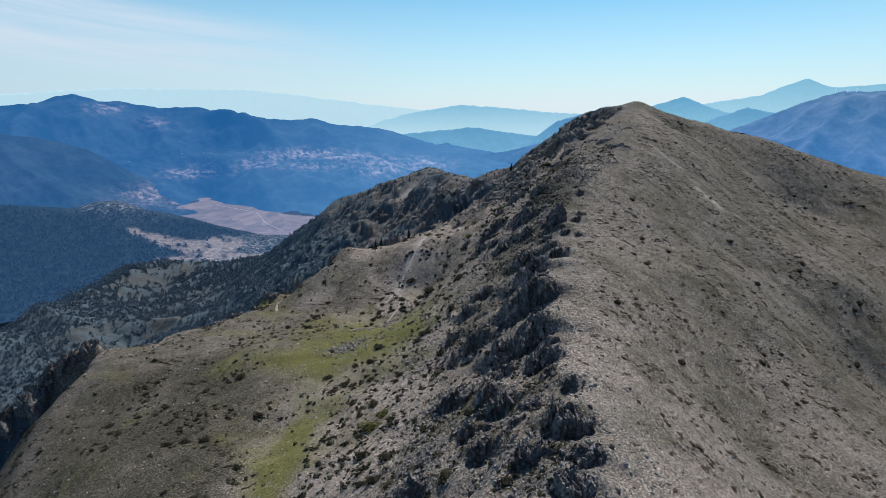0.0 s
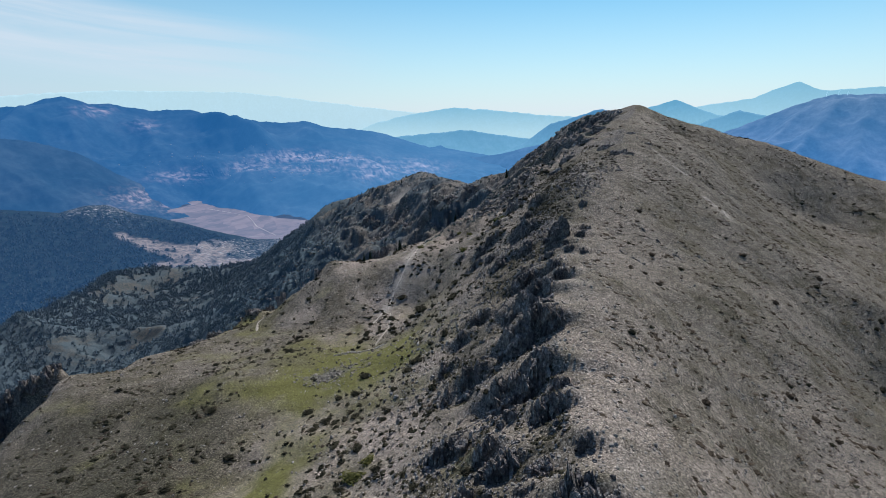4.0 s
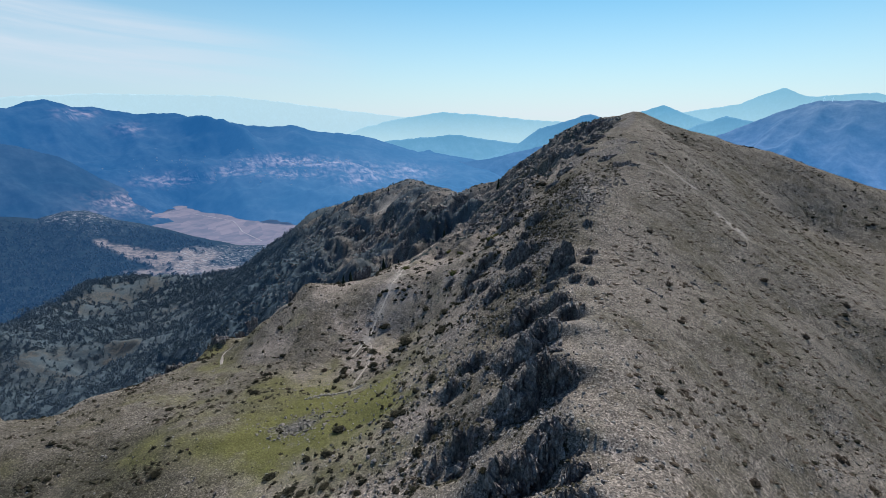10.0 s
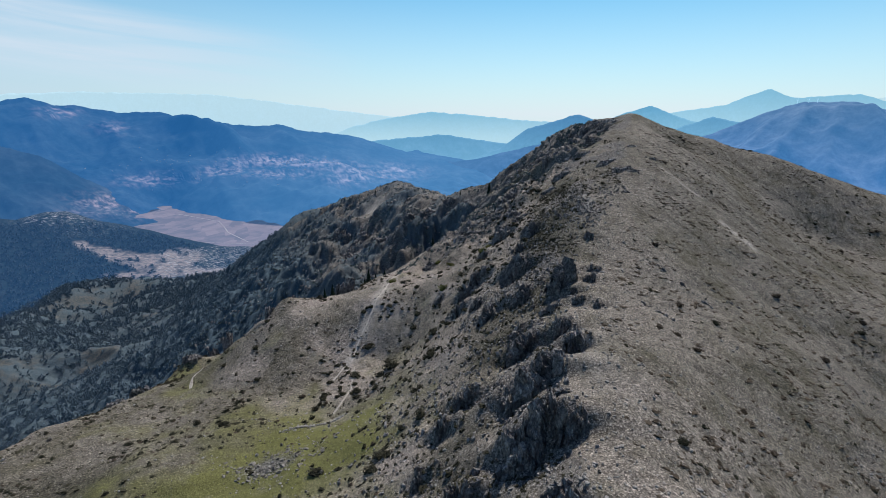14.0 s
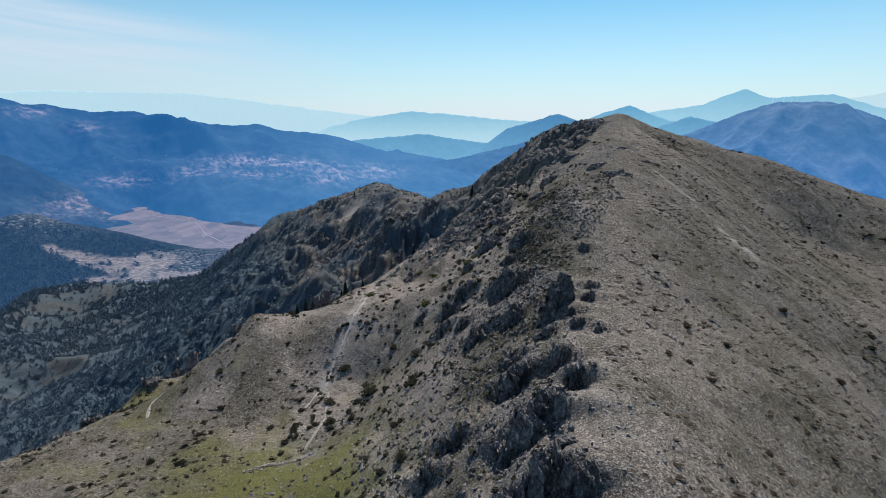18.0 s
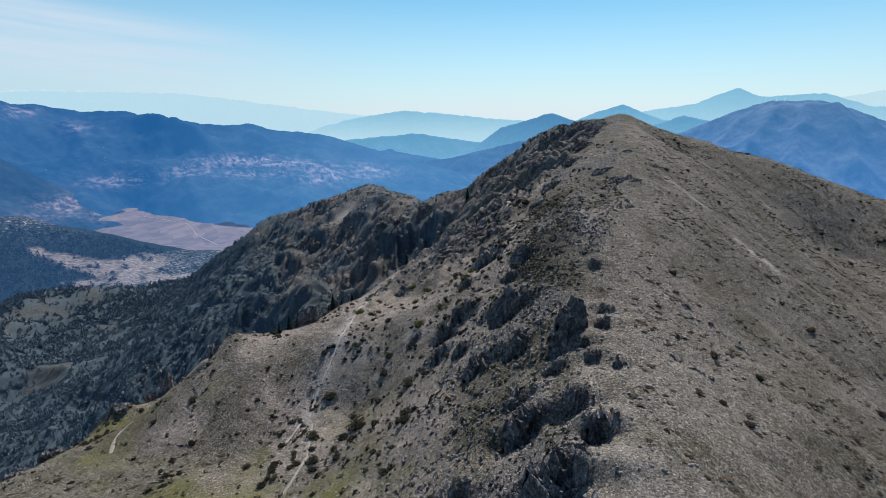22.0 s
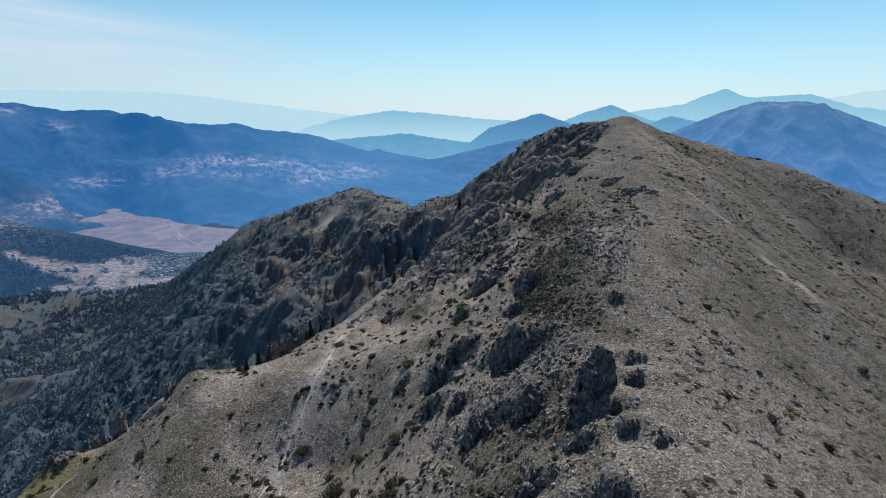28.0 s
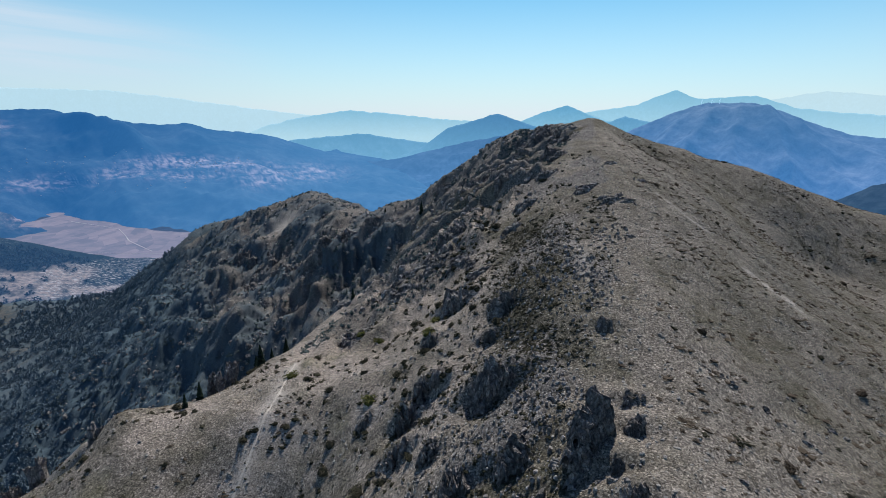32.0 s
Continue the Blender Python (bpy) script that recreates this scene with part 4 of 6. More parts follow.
def valley_fields():
    az, d = np.meshgrid(np.linspace(-46, -3, 220), np.linspace(1500, 2900, 100))
    X, Y = 2 + d * np.sin(np.radians(az)), 50 + d * np.cos(np.radians(az))
    m, nt, b = material("field_soil_hazed")
    p = place(nt)
    sc = node(nt, "ShaderNodeVectorMath", )
    sc.operation = "MULTIPLY"
    nt.links.new(p, sc.inputs[0])
    sc.inputs[1].default_value = (1, 0.4, 1)
    v = node(nt, "ShaderNodeTexVoronoi", Scale=0.028)
    nt.links.new(sc.outputs[0], v.inputs["Vector"])
    col = ramp(nt, mmath(nt, "ADD", mmath(nt, "MULTIPLY_ADD", v.outputs["Color"], 0.22, 0.09), mmath(nt, "MULTIPLY", noise_of(nt, p, 0.012, 6, 0.65), 0.45)),
               [(0.34, (0.10, 0.09, 0.11)), (0.5, (0.18, 0.145, 0.16)), (0.7, (0.25, 0.20, 0.21))])
    wood = mmath(nt, "MULTIPLY_ADD", noise_of(nt, p, 0.03, 6, 0.7), 8, -5.3, True)
    col = mix(nt, wood, col, (0.06, 0.075, 0.10))
    nt.links.new(col, b.inputs["Base Color"])
    b.inputs["Roughness"].default_value = 1.0
    b.inputs["Specular IOR Level"].default_value = 0.0
    # distance haze over the fields, painted as a blue glow
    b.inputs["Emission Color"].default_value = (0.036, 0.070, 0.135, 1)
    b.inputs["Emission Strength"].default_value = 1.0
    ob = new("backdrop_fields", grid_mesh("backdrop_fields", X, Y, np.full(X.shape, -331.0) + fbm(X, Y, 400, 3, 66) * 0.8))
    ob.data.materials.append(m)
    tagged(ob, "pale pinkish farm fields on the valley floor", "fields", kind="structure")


valley_fields()


def strip(name, line, width, lift, mat, label, drape=None, step=1.0, category="path"):
    """A ribbon of road along a line, laid on the ground."""
    pts = np.array(densify([(*p[:2], p[2] if len(p) > 2 else 0) for p in line], step))
    t = np.gradient(pts[:, :2], axis=0)
    t /= np.linalg.norm(t, axis=1)[:, None] + 1e-9
    nrm = np.stack([-t[:, 1], t[:, 0]], 1)
    across = np.linspace(-0.5, 0.5, 5)
    wob = 1 + 0.9 * perlin(np.arange(len(pts)) * step / 2.2, np.zeros(len(pts)), 3)
    X = pts[:, None, 0] + nrm[:, None, 0] * across * width * wob[:, None]
    Y = pts[:, None, 1] + nrm[:, None, 1] * across * width * wob[:, None]
    Z = (drape(X, Y) if drape else np.repeat(pts[:, 2:3], 5, 1)) + lift - np.abs(across)[None, :] ** 2 * lift * 3.2
    ob = new(name, grid_mesh(name, X, Y, Z))
    ob.data.materials.append(mat)
    return tagged(ob, label, category, kind="structure")


def plain_material(name, low, high, scale, rough=0.9, glow=None, strength=0.6, depth=0.1):
    m, nt, b = material(name)
    p = place(nt)
    n = noise_of(nt, p, scale, 7, 0.7)
    oi = nt.nodes.new("ShaderNodeObjectInfo")
    n2 = mmath(nt, "ADD", n, mmath(nt, "MULTIPLY_ADD", oi.outputs["Random"], 0.16, -0.08))
    nt.links.new(ramp(nt, n2, [(0.33, low), (0.66, high)]), b.inputs["Base Color"])
    b.inputs["Roughness"].default_value = rough
    b.inputs["Specular IOR Level"].default_value = 0.06
    # far things get the haze's light as emission
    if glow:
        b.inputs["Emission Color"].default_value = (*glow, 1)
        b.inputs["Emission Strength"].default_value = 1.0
    else:
        bump(nt, b, n, strength, depth)
    return m


# road gravel with a blue glow for the haze before it
far_road_hazed = plain_material("far_road_hazed", (0.28, 0.26, 0.27), (0.36, 0.34, 0.34), 0.01, glow=(0.04, 0.06, 0.11))
strip("road_valley", [polar(-21.6, 2560, -330.2), polar(-20.0, 2445, -330.2), polar(-18.2, 2319, -330.2), polar(-17.8, 2200, -330.2), polar(-17.5, 2088, -330.2), polar(-15.8, 1905, -330.2)], 3.4, 0.7, far_road_hazed,
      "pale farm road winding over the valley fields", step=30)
strip("road_lane", [polar(-23.3, 1977, -330.2), polar(-19.8, 1948, -330.2), polar(-14.9, 1860, -330.2)], 2.6, 0.7, far_road_hazed, "straight pale farm lane between fields", step=30)


def bowed(ob_name):
    ob = bpy.data.objects[ob_name]
    co = np.empty(len(ob.data.vertices) * 3)
    ob.data.vertices.foreach_get("co", co)
    return co.reshape(-1, 3)


def soup(name, verts, faces, mat, smooth_it=False):
    """One mesh from plain arrays of corners and triangles."""
    me = bpy.data.meshes.new(name)
    v, f = np.asarray(verts, float), np.asarray(faces, np.int32)
    k = f.shape[1]
    me.vertices.add(len(v))
    me.vertices.foreach_set("co", v.ravel())
    me.loops.add(f.size)
    me.loops.foreach_set("vertex_index", f.ravel())
    me.polygons.add(len(f))
    me.polygons.foreach_set("loop_start", np.arange(0, f.size, k, dtype=np.int32))
    me.polygons.foreach_set("use_smooth", np.full(len(f), smooth_it))
    me.update(calc_edges=True)
    me.materials.append(mat)
    return me


def scatter_soup(name, shapes, places, mat, smooth_it=False):
    """Many small shapes joined into one mesh. places: rows of x, y, z, sx, sy, sz, turn, which."""
    vs, fs, n = [], [], 0
    P = np.asarray(places, float)
    for k, (v, f) in enumerate(shapes):
        q = P[P[:, 7].astype(int) == k]
        if not len(q):
            continue
        c, s = np.cos(q[:, 6])[:, None], np.sin(q[:, 6])[:, None]
        x, y, z = v[None, :, 0] * q[:, 3:4], v[None, :, 1] * q[:, 4:5], v[None, :, 2] * q[:, 5:6]
        w = np.stack([x * c - y * s + q[:, 0:1], x * s + y * c + q[:, 1:2], z + q[:, 2:3]], -1).reshape(-1, 3)
        ff = (f[None] + (np.arange(len(q)) * len(v))[:, None, None]).reshape(-1, f.shape[1]) + n
        vs.append(w)
        fs.append(ff)
        n += len(w)
    return soup(name, np.concatenate(vs), np.concatenate(fs), mat, smooth_it)


BOX = (np.array([(-1, -1, 0), (1, -1, 0), (1, 1, 0), (-1, 1, 0), (-1, -1, 1), (1, -1, 1), (1, 1, 1), (-1, 1, 1), (0, -1, 1.5), (0, 1, 1.5)], float),
       np.array([(0, 1, 5), (0, 5, 4), (1, 2, 6), (1, 6, 5), (2, 3, 7), (2, 7, 6), (3, 0, 4), (3, 4, 7), (4, 5, 8), (7, 9, 6), (5, 6, 9), (5, 9, 8), (6, 7, 9), (7, 4, 8), (7, 8, 9)]))


# ---- far villages ----
def village(label, count, az0, az1, v0, v1, seed, size=7.0):
    co = bowed("backdrop_range").reshape(110, 420, 3)
    rng = np.random.RandomState(seed)
    rows = []
    azs = np.linspace(-52, 11, 420)
    while len(rows) < count:
        a = rng.normal((az0 + az1) / 2, (az1 - az0) / 3.4)
        v = rng.normal((v0 + v1) / 2, (v1 - v0) / 3.4)
        if not -51 < a < 10 or not 0.02 < v < 0.98:
            continue
        p = co[int((v + 0.25) / 1.25 * 109), int(np.searchsorted(azs, a))]
        s = size * rng.uniform(0.6, 1.5)
        rows.append((p[0], p[1], p[2] - 1, s, s * rng.uniform(0.7, 1.5), s * rng.uniform(0.8, 1.1), rng.uniform(0, 3), 0))
    # emission lifts the walls' shaded sides and adds the haze's blue
    me = scatter_soup("village_houses", [BOX], rows, plain_material("far_walls_hazed", (0.13, 0.11, 0.115), (0.24, 0.21, 0.21), 0.02, glow=(0.035, 0.10, 0.22)))
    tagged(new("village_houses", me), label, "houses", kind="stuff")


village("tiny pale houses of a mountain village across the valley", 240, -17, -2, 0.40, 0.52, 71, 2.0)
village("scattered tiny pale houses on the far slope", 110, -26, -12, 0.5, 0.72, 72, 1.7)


# ---- wind turbines on the far massif ----
def turbine(at, height):
    # white paint plus a blue glow that stands for distance haze
    tur_mat = bpy.data.materials.get("turbine_white_hazed") or plain_material("turbine_white_hazed", (0.5, 0.5, 0.52), (0.62, 0.62, 0.64), 0.05, glow=(0.22, 0.38, 0.50))
    root = tagged(new("wind_turbine"), "tiny white wind turbine on the far massif's bare top", "wind turbine", "turbines on the far massif")
    root.location = at
    bm = bmesh.new()
    bmesh.ops.create_cone(bm, cap_ends=True, segments=8, radius1=0.9, radius2=0.5, depth=height, matrix=Matrix.Translation((0, 0, height / 2)))
    part("tower", bm, tur_mat, root)
    for k in range(3):
        bm = bmesh.new()
        bmesh.ops.create_cone(bm, cap_ends=True, segments=6, radius1=0.5, radius2=0.25, depth=height * 0.5,
                              matrix=Matrix.Translation((0, -3, height)) @ Matrix.Rotation(radians(120 * k + 20), 4, "Y") @ Matrix.Translation((0, 0, height * 0.25)))
        part("blade", bm, tur_mat, root)


def part(name, bm, mat, parent, label=""):
    me = bpy.data.meshes.new(name)
    bm.to_mesh(me)
    bm.free()
    me.materials.append(mat)
    ob = new(name, me)
    ob.parent = parent
    if label:
        ob["label"] = label
    return ob


for _az, _el in ((33.2, 0.98), (34.0, 1.02), (34.6, 1.0)):
    turbine(polar(_az, 3950, 62 + 3950 * math.tan(radians(_el)) - 8), 22)


# ---- rock ----
def rock_material(name, low, mid_c, high):
    m, nt, b = material(name)
    p = place(nt)
    streak = node(nt, "ShaderNodeMapping", Scale=(1.3, 1.3, 0.8))
    nt.links.new(p, streak.inputs[0])
    n1 = noise_of(nt, streak.outputs[0], 1.3, 7, 0.72)
    n2 = noise_of(nt, p, 0.35, 4, 0.6)
    oi = nt.nodes.new("ShaderNodeObjectInfo")
    v = mmath(nt, "ADD", mmath(nt, "MULTIPLY_ADD", n2, 0.5, -0.25), mmath(nt, "ADD", n1, mmath(nt, "MULTIPLY_ADD", oi.outputs["Random"], 0.14, -0.07)))
    col = ramp(nt, v, [(0.30, low), (0.50, mid_c), (0.70, high)])
    lichen = mmath(nt, "MULTIPLY_ADD", noise_of(nt, p, 2.2, 5, 0.7), 7, -4.3, True)
    col = mix(nt, mmath(nt, "MULTIPLY", lichen, 0.5), col, (0.20, 0.185, 0.14))
    warp = node(nt, "ShaderNodeMix")
    warp.data_type = "VECTOR"
    warp.inputs["Factor"].default_value = 0.22
    nt.links.new(streak.outputs[0], warp.inputs["A"])
    wn3 = node(nt, "ShaderNodeTexNoise", Scale=1.1, Detail=3.0)
    nt.links.new(p, wn3.inputs["Vector"])
    nt.links.new(wn3.outputs["Color"], warp.inputs["B"])
    crack_h = []
    for size in (0.9, 2.9):
        vo = node(nt, "ShaderNodeTexVoronoi", Scale=size)
        vo.feature = "DISTANCE_TO_EDGE"
        nt.links.new(warp.outputs["Result"], vo.inputs["Vector"])
        line = mmath(nt, "MULTIPLY", vo.outputs["Distance"], 9.0, 0.0, True)
        crack_h.append(line)
        col = mix(nt, mmath(nt, "SUBTRACT", 1.0, line), col, mix(nt, 0.34, col, (0.02, 0.02, 0.021)))
    nt.links.new(col, b.inputs["Base Color"])
    b.inputs["Roughness"].default_value = 0.92
    b.inputs["Specular IOR Level"].default_value = 0.12
    bump(nt, b, mmath(nt, "ADD", n1, mmath(nt, "ADD", crack_h[0], mmath(nt, "MULTIPLY", crack_h[1], 0.5))), 1.0, 0.3)
    return m


rock_grey = rock_material("limestone", (0.072, 0.068, 0.070), (0.205, 0.192, 0.189), (0.45, 0.425, 0.41))
stone_pale = plain_material("loose_stone", (0.15, 0.14, 0.13), (0.36, 0.34, 0.315), 3.0)


def ico(sub):
    bm = bmesh.new()
    bmesh.ops.create_icosphere(bm, subdivisions=sub, radius=1)
    v = np.array([x.co[:] for x in bm.verts])
    f = np.array([[l.index for l in x.verts] for x in bm.faces])
    bm.free()
    return v, f


_ico = {k: ico(k) for k in (1, 2, 3, 4)}


def block(rng, sub, cuts=11, flute=0.16):
    """A broken block of bedded rock, about 2 across and 2 high, with flat faces and upright grooves."""
    v, f = _ico[sub]
    v = np.sign(v) * np.abs(v) ** 0.75
    for _ in range(cuts):
        n = rng.normal(size=3) * (1, 1, 0.45)
        n /= np.linalg.norm(n)
        d = rng.uniform(0.45, 0.88)
        over = np.maximum(v @ n - d, 0)
        v = v - over[:, None] * n * 0.92
    ang = np.arctan2(v[:, 1], v[:, 0])
    o = rng.uniform(0, 50)
    r = perlin(ang * 2.4 + o, v[:, 2] * 0.6, 4) * flute
    r = r - flute * 1.1 * np.abs(perlin(ang * 4.6 + o, v[:, 2] * 0.9 + o, 6)) - flute * 0.7 * np.abs(perlin(ang * 10.0 + o, v[:, 2] * 2.2 + o, 7))
    v = v * np.stack([1 + r, 1 + r, 1 + 0.2 * r], 1)
    v = v + np.stack([perlin(v[:, 1] * 4, v[:, 2] * 4 + k * 9, 8 + k) for k in range(3)], 1) * 0.06
    up = np.clip(v[:, 2:3], 0, 1)
    v = v + up * np.array([0, 0, 0.5]) * perlin(v[:, 0] * 2.2 + o, v[:, 1] * 2.2, 5)[:, None] + up * np.array([0, 0, 0.3]) * perlin(v[:, 0] * 6 + o, v[:, 1] * 6, 15)[:, None]
    return v, f


_rr = np.random.RandomState(11)
BLOCKS = [soup("rock_block", *block(_rr, 4, 26, 0.13), rock_grey) for _ in range(9)]
BOULDERS = [soup("boulder", *block(_rr, 2, 9, 0.2), rock_grey) for _ in range(10)]


def fin(rng, nu=34, nv=9):
    """A broken wall of upright-jointed rock, 2 long, 1 high and about 1 thick: columns side by side, each with its own top."""
    u = np.linspace(-1, 1, nu)
    out, top, lean, i = np.zeros(nu), np.zeros(nu), np.zeros(nu), 0
    while i < nu:
        k = min(rng.randint(2, 10), nu - i)
        out[i:i + k] = rng.uniform(-1, 1)
        top[i:i + k] = rng.uniform(0.62, 1.0) + np.linspace(0.5, -0.5, k) * rng.normal(0.08, 0.22)
        lean[i:i + k] = rng.normal(0, 0.06)
        i += k
    tall = top * np.clip(1 - np.abs(u + rng.normal(0, 0.12)) ** 3, 0.0, 1) ** 0.5
    v = np.linspace(0, 1, nv)
    rows = []
    for side, steps in ((-1, v), (1, v[::-1])):
        band = np.zeros(nu)
        for row, h in enumerate(steps):
            if row % 3 == 0:
                band = np.repeat(rng.uniform(-1, 1, nu // 3 + 2), 3)[rng.randint(3):][:nu]
            wide = 0.42 - 0.20 * h if side < 0 else 0.30 + 0.5 * (1 - h)
            y = side * wide * np.clip(1.15 - 0.6 * np.abs(u) ** 3, 0.3, 2) + out * (0.20 if side < 0 else 0.10) + 0.17 * band + rng.normal(0, 0.05, nu)
            if side < 0:
                y = y + 0.16 * perlin(u * 3.1, np.full(nu, h * 2.2 + out[0]), 21)
            drop = 0.10 if side < 0 else 0.0
            z = np.where(h == 0, -0.35, h * tall * (1 - drop) + rng.normal(0, 0.035, nu))
            rows.append(np.stack([u * (1 + 0.08 * (1 - h)) + lean * h + rng.normal(0, 0.014, nu), y, z], 1))
    k = np.arange(len(rows) * nu).reshape(len(rows), nu)
    f = np.stack([k[:-1, :-1], k[:-1, 1:], k[1:, 1:], k[1:, :-1]], -1).reshape(-1, 4)
    return np.concatenate(rows), f


FINS = [soup("rock_block", *fin(_rr), rock_grey) for _ in range(14)]
FAR_FINS = [soup("rock_block", *fin(_rr, 20, 5), rock_grey) for _ in range(8)]
# the walls of rock run across the crest, nearly from west to east
WALL = (0.99, 0.12)


def crag(x, y, w, h, rng, level=None, along=WALL, kinds=None):
    """An outcrop: broken walls of upright-jointed rock one behind another, with rubble at the foot."""
    h = h if level is not None else 0.58 * h
    root = tagged(new("rock_outcrop"), "craggy grey limestone outcrop with deep upright cracks, set in the slope", "rock", "rock outcrops")
    z0 = float(ground_z(x, y))
    root.location = (x, y, z0)
    low = h < 0.5 * w
    n = int(np.clip(2 + 1.0 * w, 4, 13))
    turn = math.atan2(along[1], along[0])
    if h < 0.7 and level is None:
        # a low line of broken blocks along the slope
        n, along = 0, (0.74, -0.67)
        for k in range(int(4 + 2.2 * w)):
            u, s = rng.uniform(-0.6, 0.6) * w, 0.14 + 0.34 * rng.rand() ** 2
            dx, dy = u * along[0] + rng.normal(0, 0.3), u * along[1] + rng.normal(0, 0.3)
            b = new("rock_block", BOULDERS[rng.randint(len(BOULDERS))])
            b.parent = root
            b.matrix_basis = Matrix.Translation((dx, dy, float(ground_z(x + dx, y + dy)) - z0 + 0.1 * s)) @ Euler((0, 0.2, rng.normal(-0.7, 0.4))).to_matrix().to_4x4() @ Matrix.Diagonal((s * 1.4, s, s * 0.8, 1))
    for k in range(n):
        lane = (k % 3 - 1) * (0.12 * w + 0.2)
        long = min(rng.uniform(0.13, 0.28) * w + 0.4, 2.1 if y < 330 else 5.0)
        u = ((k + 0.5) / n - 0.5) * max(w - 1.3 * long, 0.4 * w) + rng.normal(0, 0.05 * w)
        v = lane + rng.normal(0, 0.12 * h)
        dx, dy = u * along[0] - v * along[1], u * along[1] + v * along[0]
        at = float(ground_z(x + dx, y + dy)) - z0
        back_z = float(ground_z(x + dx - FACE[0] * 1.6, y + dy - FACE[1] * 1.6)) - z0
        front_z = float(ground_z(x + dx + FACE[0] * 1.8, y + dy + FACE[1] * 1.8)) - z0
        edge = 1 - 0.5 * abs(2 * (k + 0.5) / n - 1) ** 2
        top = max(back_z, at) + h * (rng.uniform(0.15, 0.5) if low else rng.uniform(-0.06, 0.30)) * edge
        if w < 3.4:
            top = max(back_z, at) + h * rng.uniform(-0.55, 0.4)
        if level is not None:
            top = level - z0 + rng.uniform(-0.22, 0.08) * h
        bottom = min(front_z, at)
        tall = max(top - bottom, 0.5 * h * edge)
        pool = kinds or (FINS if y < 200 else FAR_FINS)
        stump = pool is BLOCKS or (kinds is None and y < 200 and rng.rand() < 0.3)
        if stump:
            # a broken block, as deep as it is long
            b = new("rock_block", BLOCKS[rng.randint(len(BLOCKS))])
            b.parent = root
            wide = max(0.75 * long, 0.3 * tall)
            b.matrix_basis = (Matrix.Translation((dx, dy, top - 0.55 * tall)) @ Euler((rng.normal(0, 0.12), rng.normal(0.1, 0.12), turn + rng.normal(0.3, 0.5))).to_matrix().to_4x4()
                              @ Matrix.Diagonal((wide, wide * rng.uniform(0.7, 1.0), 0.55 * tall, 1)))
            continue
        b = new("rock_block", pool[rng.randint(len(pool))])
        b.parent = root
        b.matrix_basis = (Matrix.Translation((dx, dy, top - tall)) @ Euler((rng.normal(-0.06, 0.08), rng.normal(0.05, 0.10), turn + rng.normal(0.12, 0.28))).to_matrix().to_4x4()
                          @ Matrix.Diagonal((long, min(0.6 * tall, 1.1 * long) * rng.uniform(0.8, 1.3), tall, 1)))
    # broken pieces round its foot
    for k in range(int(np.clip(5 + 1.5 * w, 6, 18)) if h > 1.6 else 3):
        a, r = rng.uniform(0, 6.283), w * rng.uniform(0.2, 0.85)
        dx, dy = r * math.cos(a), r * math.sin(a) * 0.8
        s = (0.16 + 0.5 * rng.rand() ** 2) * (0.6 + 0.06 * h)
        b = new("rock_block", BOULDERS[rng.randint(len(BOULDERS))])
        b.parent = root
        b.matrix_basis = (Matrix.Translation((dx, dy, float(ground_z(x + dx, y + dy)) - z0 + 0.2 * s)) @ Euler((0, 0.25, rng.normal(-0.5, 0.5))).to_matrix().to_4x4()
                          @ Matrix.Diagonal((s, s * rng.uniform(0.9, 1.7), s * rng.uniform(0.7, 1.4), 1)))
    return root


_cr = np.random.RandomState(5)
for _x, _y, _wide, _h in CRAGS_SOUTH + CRAGS_MIDDLE + CRAGS_NORTH:
    crag(_x, _y, _wide, _h, _cr)
# the dark rib that falls away from the head of the western rim, and the one below the ledge
DOWN = (-0.74, -0.67)
for _x, _y, _wide, _h, _top in ((-104.6, 163, 7, 6, -6.0), (-107.5, 160, 8, 8, -7.4), (-111, 156.6, 9, 9, -10.6), (-115, 153, 10, 10, -14.6), (-119.5, 149, 11, 11, -19.4), (-125, 144.4, 12, 12, -25.5),
                                (-55.5, 216.8, 3.4, 3, -3.4), (-59, 213.8, 4, 3.4, -6.6), (-63, 210.4, 4.6, 4, -9.8)):
    crag(_x, _y, _wide, _h, _cr, _top, DOWN, BLOCKS)

# bare cliffs below the far knoll and the saddle
for _x, _y, _wide, _h in ((8, 392, 14, 10), (-4, 385, 12, 11), (-14, 394, 13, 10), (22, 398, 10, 7), (-22, 412, 12, 9), (-8, 424, 12, 8), (-36, 440, 14, 10), (-30, 462, 12, 8), (-52, 470, 14, 10), (-58, 500, 12, 9), (-72, 520, 12, 8), (-2, 446, 9, 5), (-42, 415, 12, 9), (34, 392, 9, 7)):
    crag(_x, _y, _wide, 1.8 * _h, _cr)

# outcrops standing on the edge of the western rim
for _x, _y, _wide, _h, _top in ((-21.5, 219.5, 3.2, 2.2, 11.6), (-19, 222.4, 3.2, 2.4, 12.8), (-39.6, 206.5, 3.0, 2.8, 8.4), (-62, 204.4, 7, 1.6, -4.9), (-72, 181, 5, 2.0, -6.6), (-69.5, 188.5, 5, 3.4, -6.4)):
    crag(_x, _y, _wide, _h, _cr, _top, WALL, BLOCKS)
# the ribbed rock face below the summit
for _k in range(46):
    _y = _cr.uniform(222, 396)
    _x = np.interp(_y, [222, 250, 278, 310, 345, 375, 400], [33, 58, 75, 92, 88, 78, 56]) - _cr.uniform(3, 30)
    crag(float(_x), _y, _cr.uniform(4.5, 8.5), _cr.uniform(3.0, 5.5), _cr)


stone_grey = plain_material("field_stone", (0.085, 0.078, 0.070), (0.23, 0.212, 0.19), 2.0)
RUBBLE = [soup("rubble_block", *block(_rr, 2, 9, 0.16), stone_grey) for _ in range(6)]


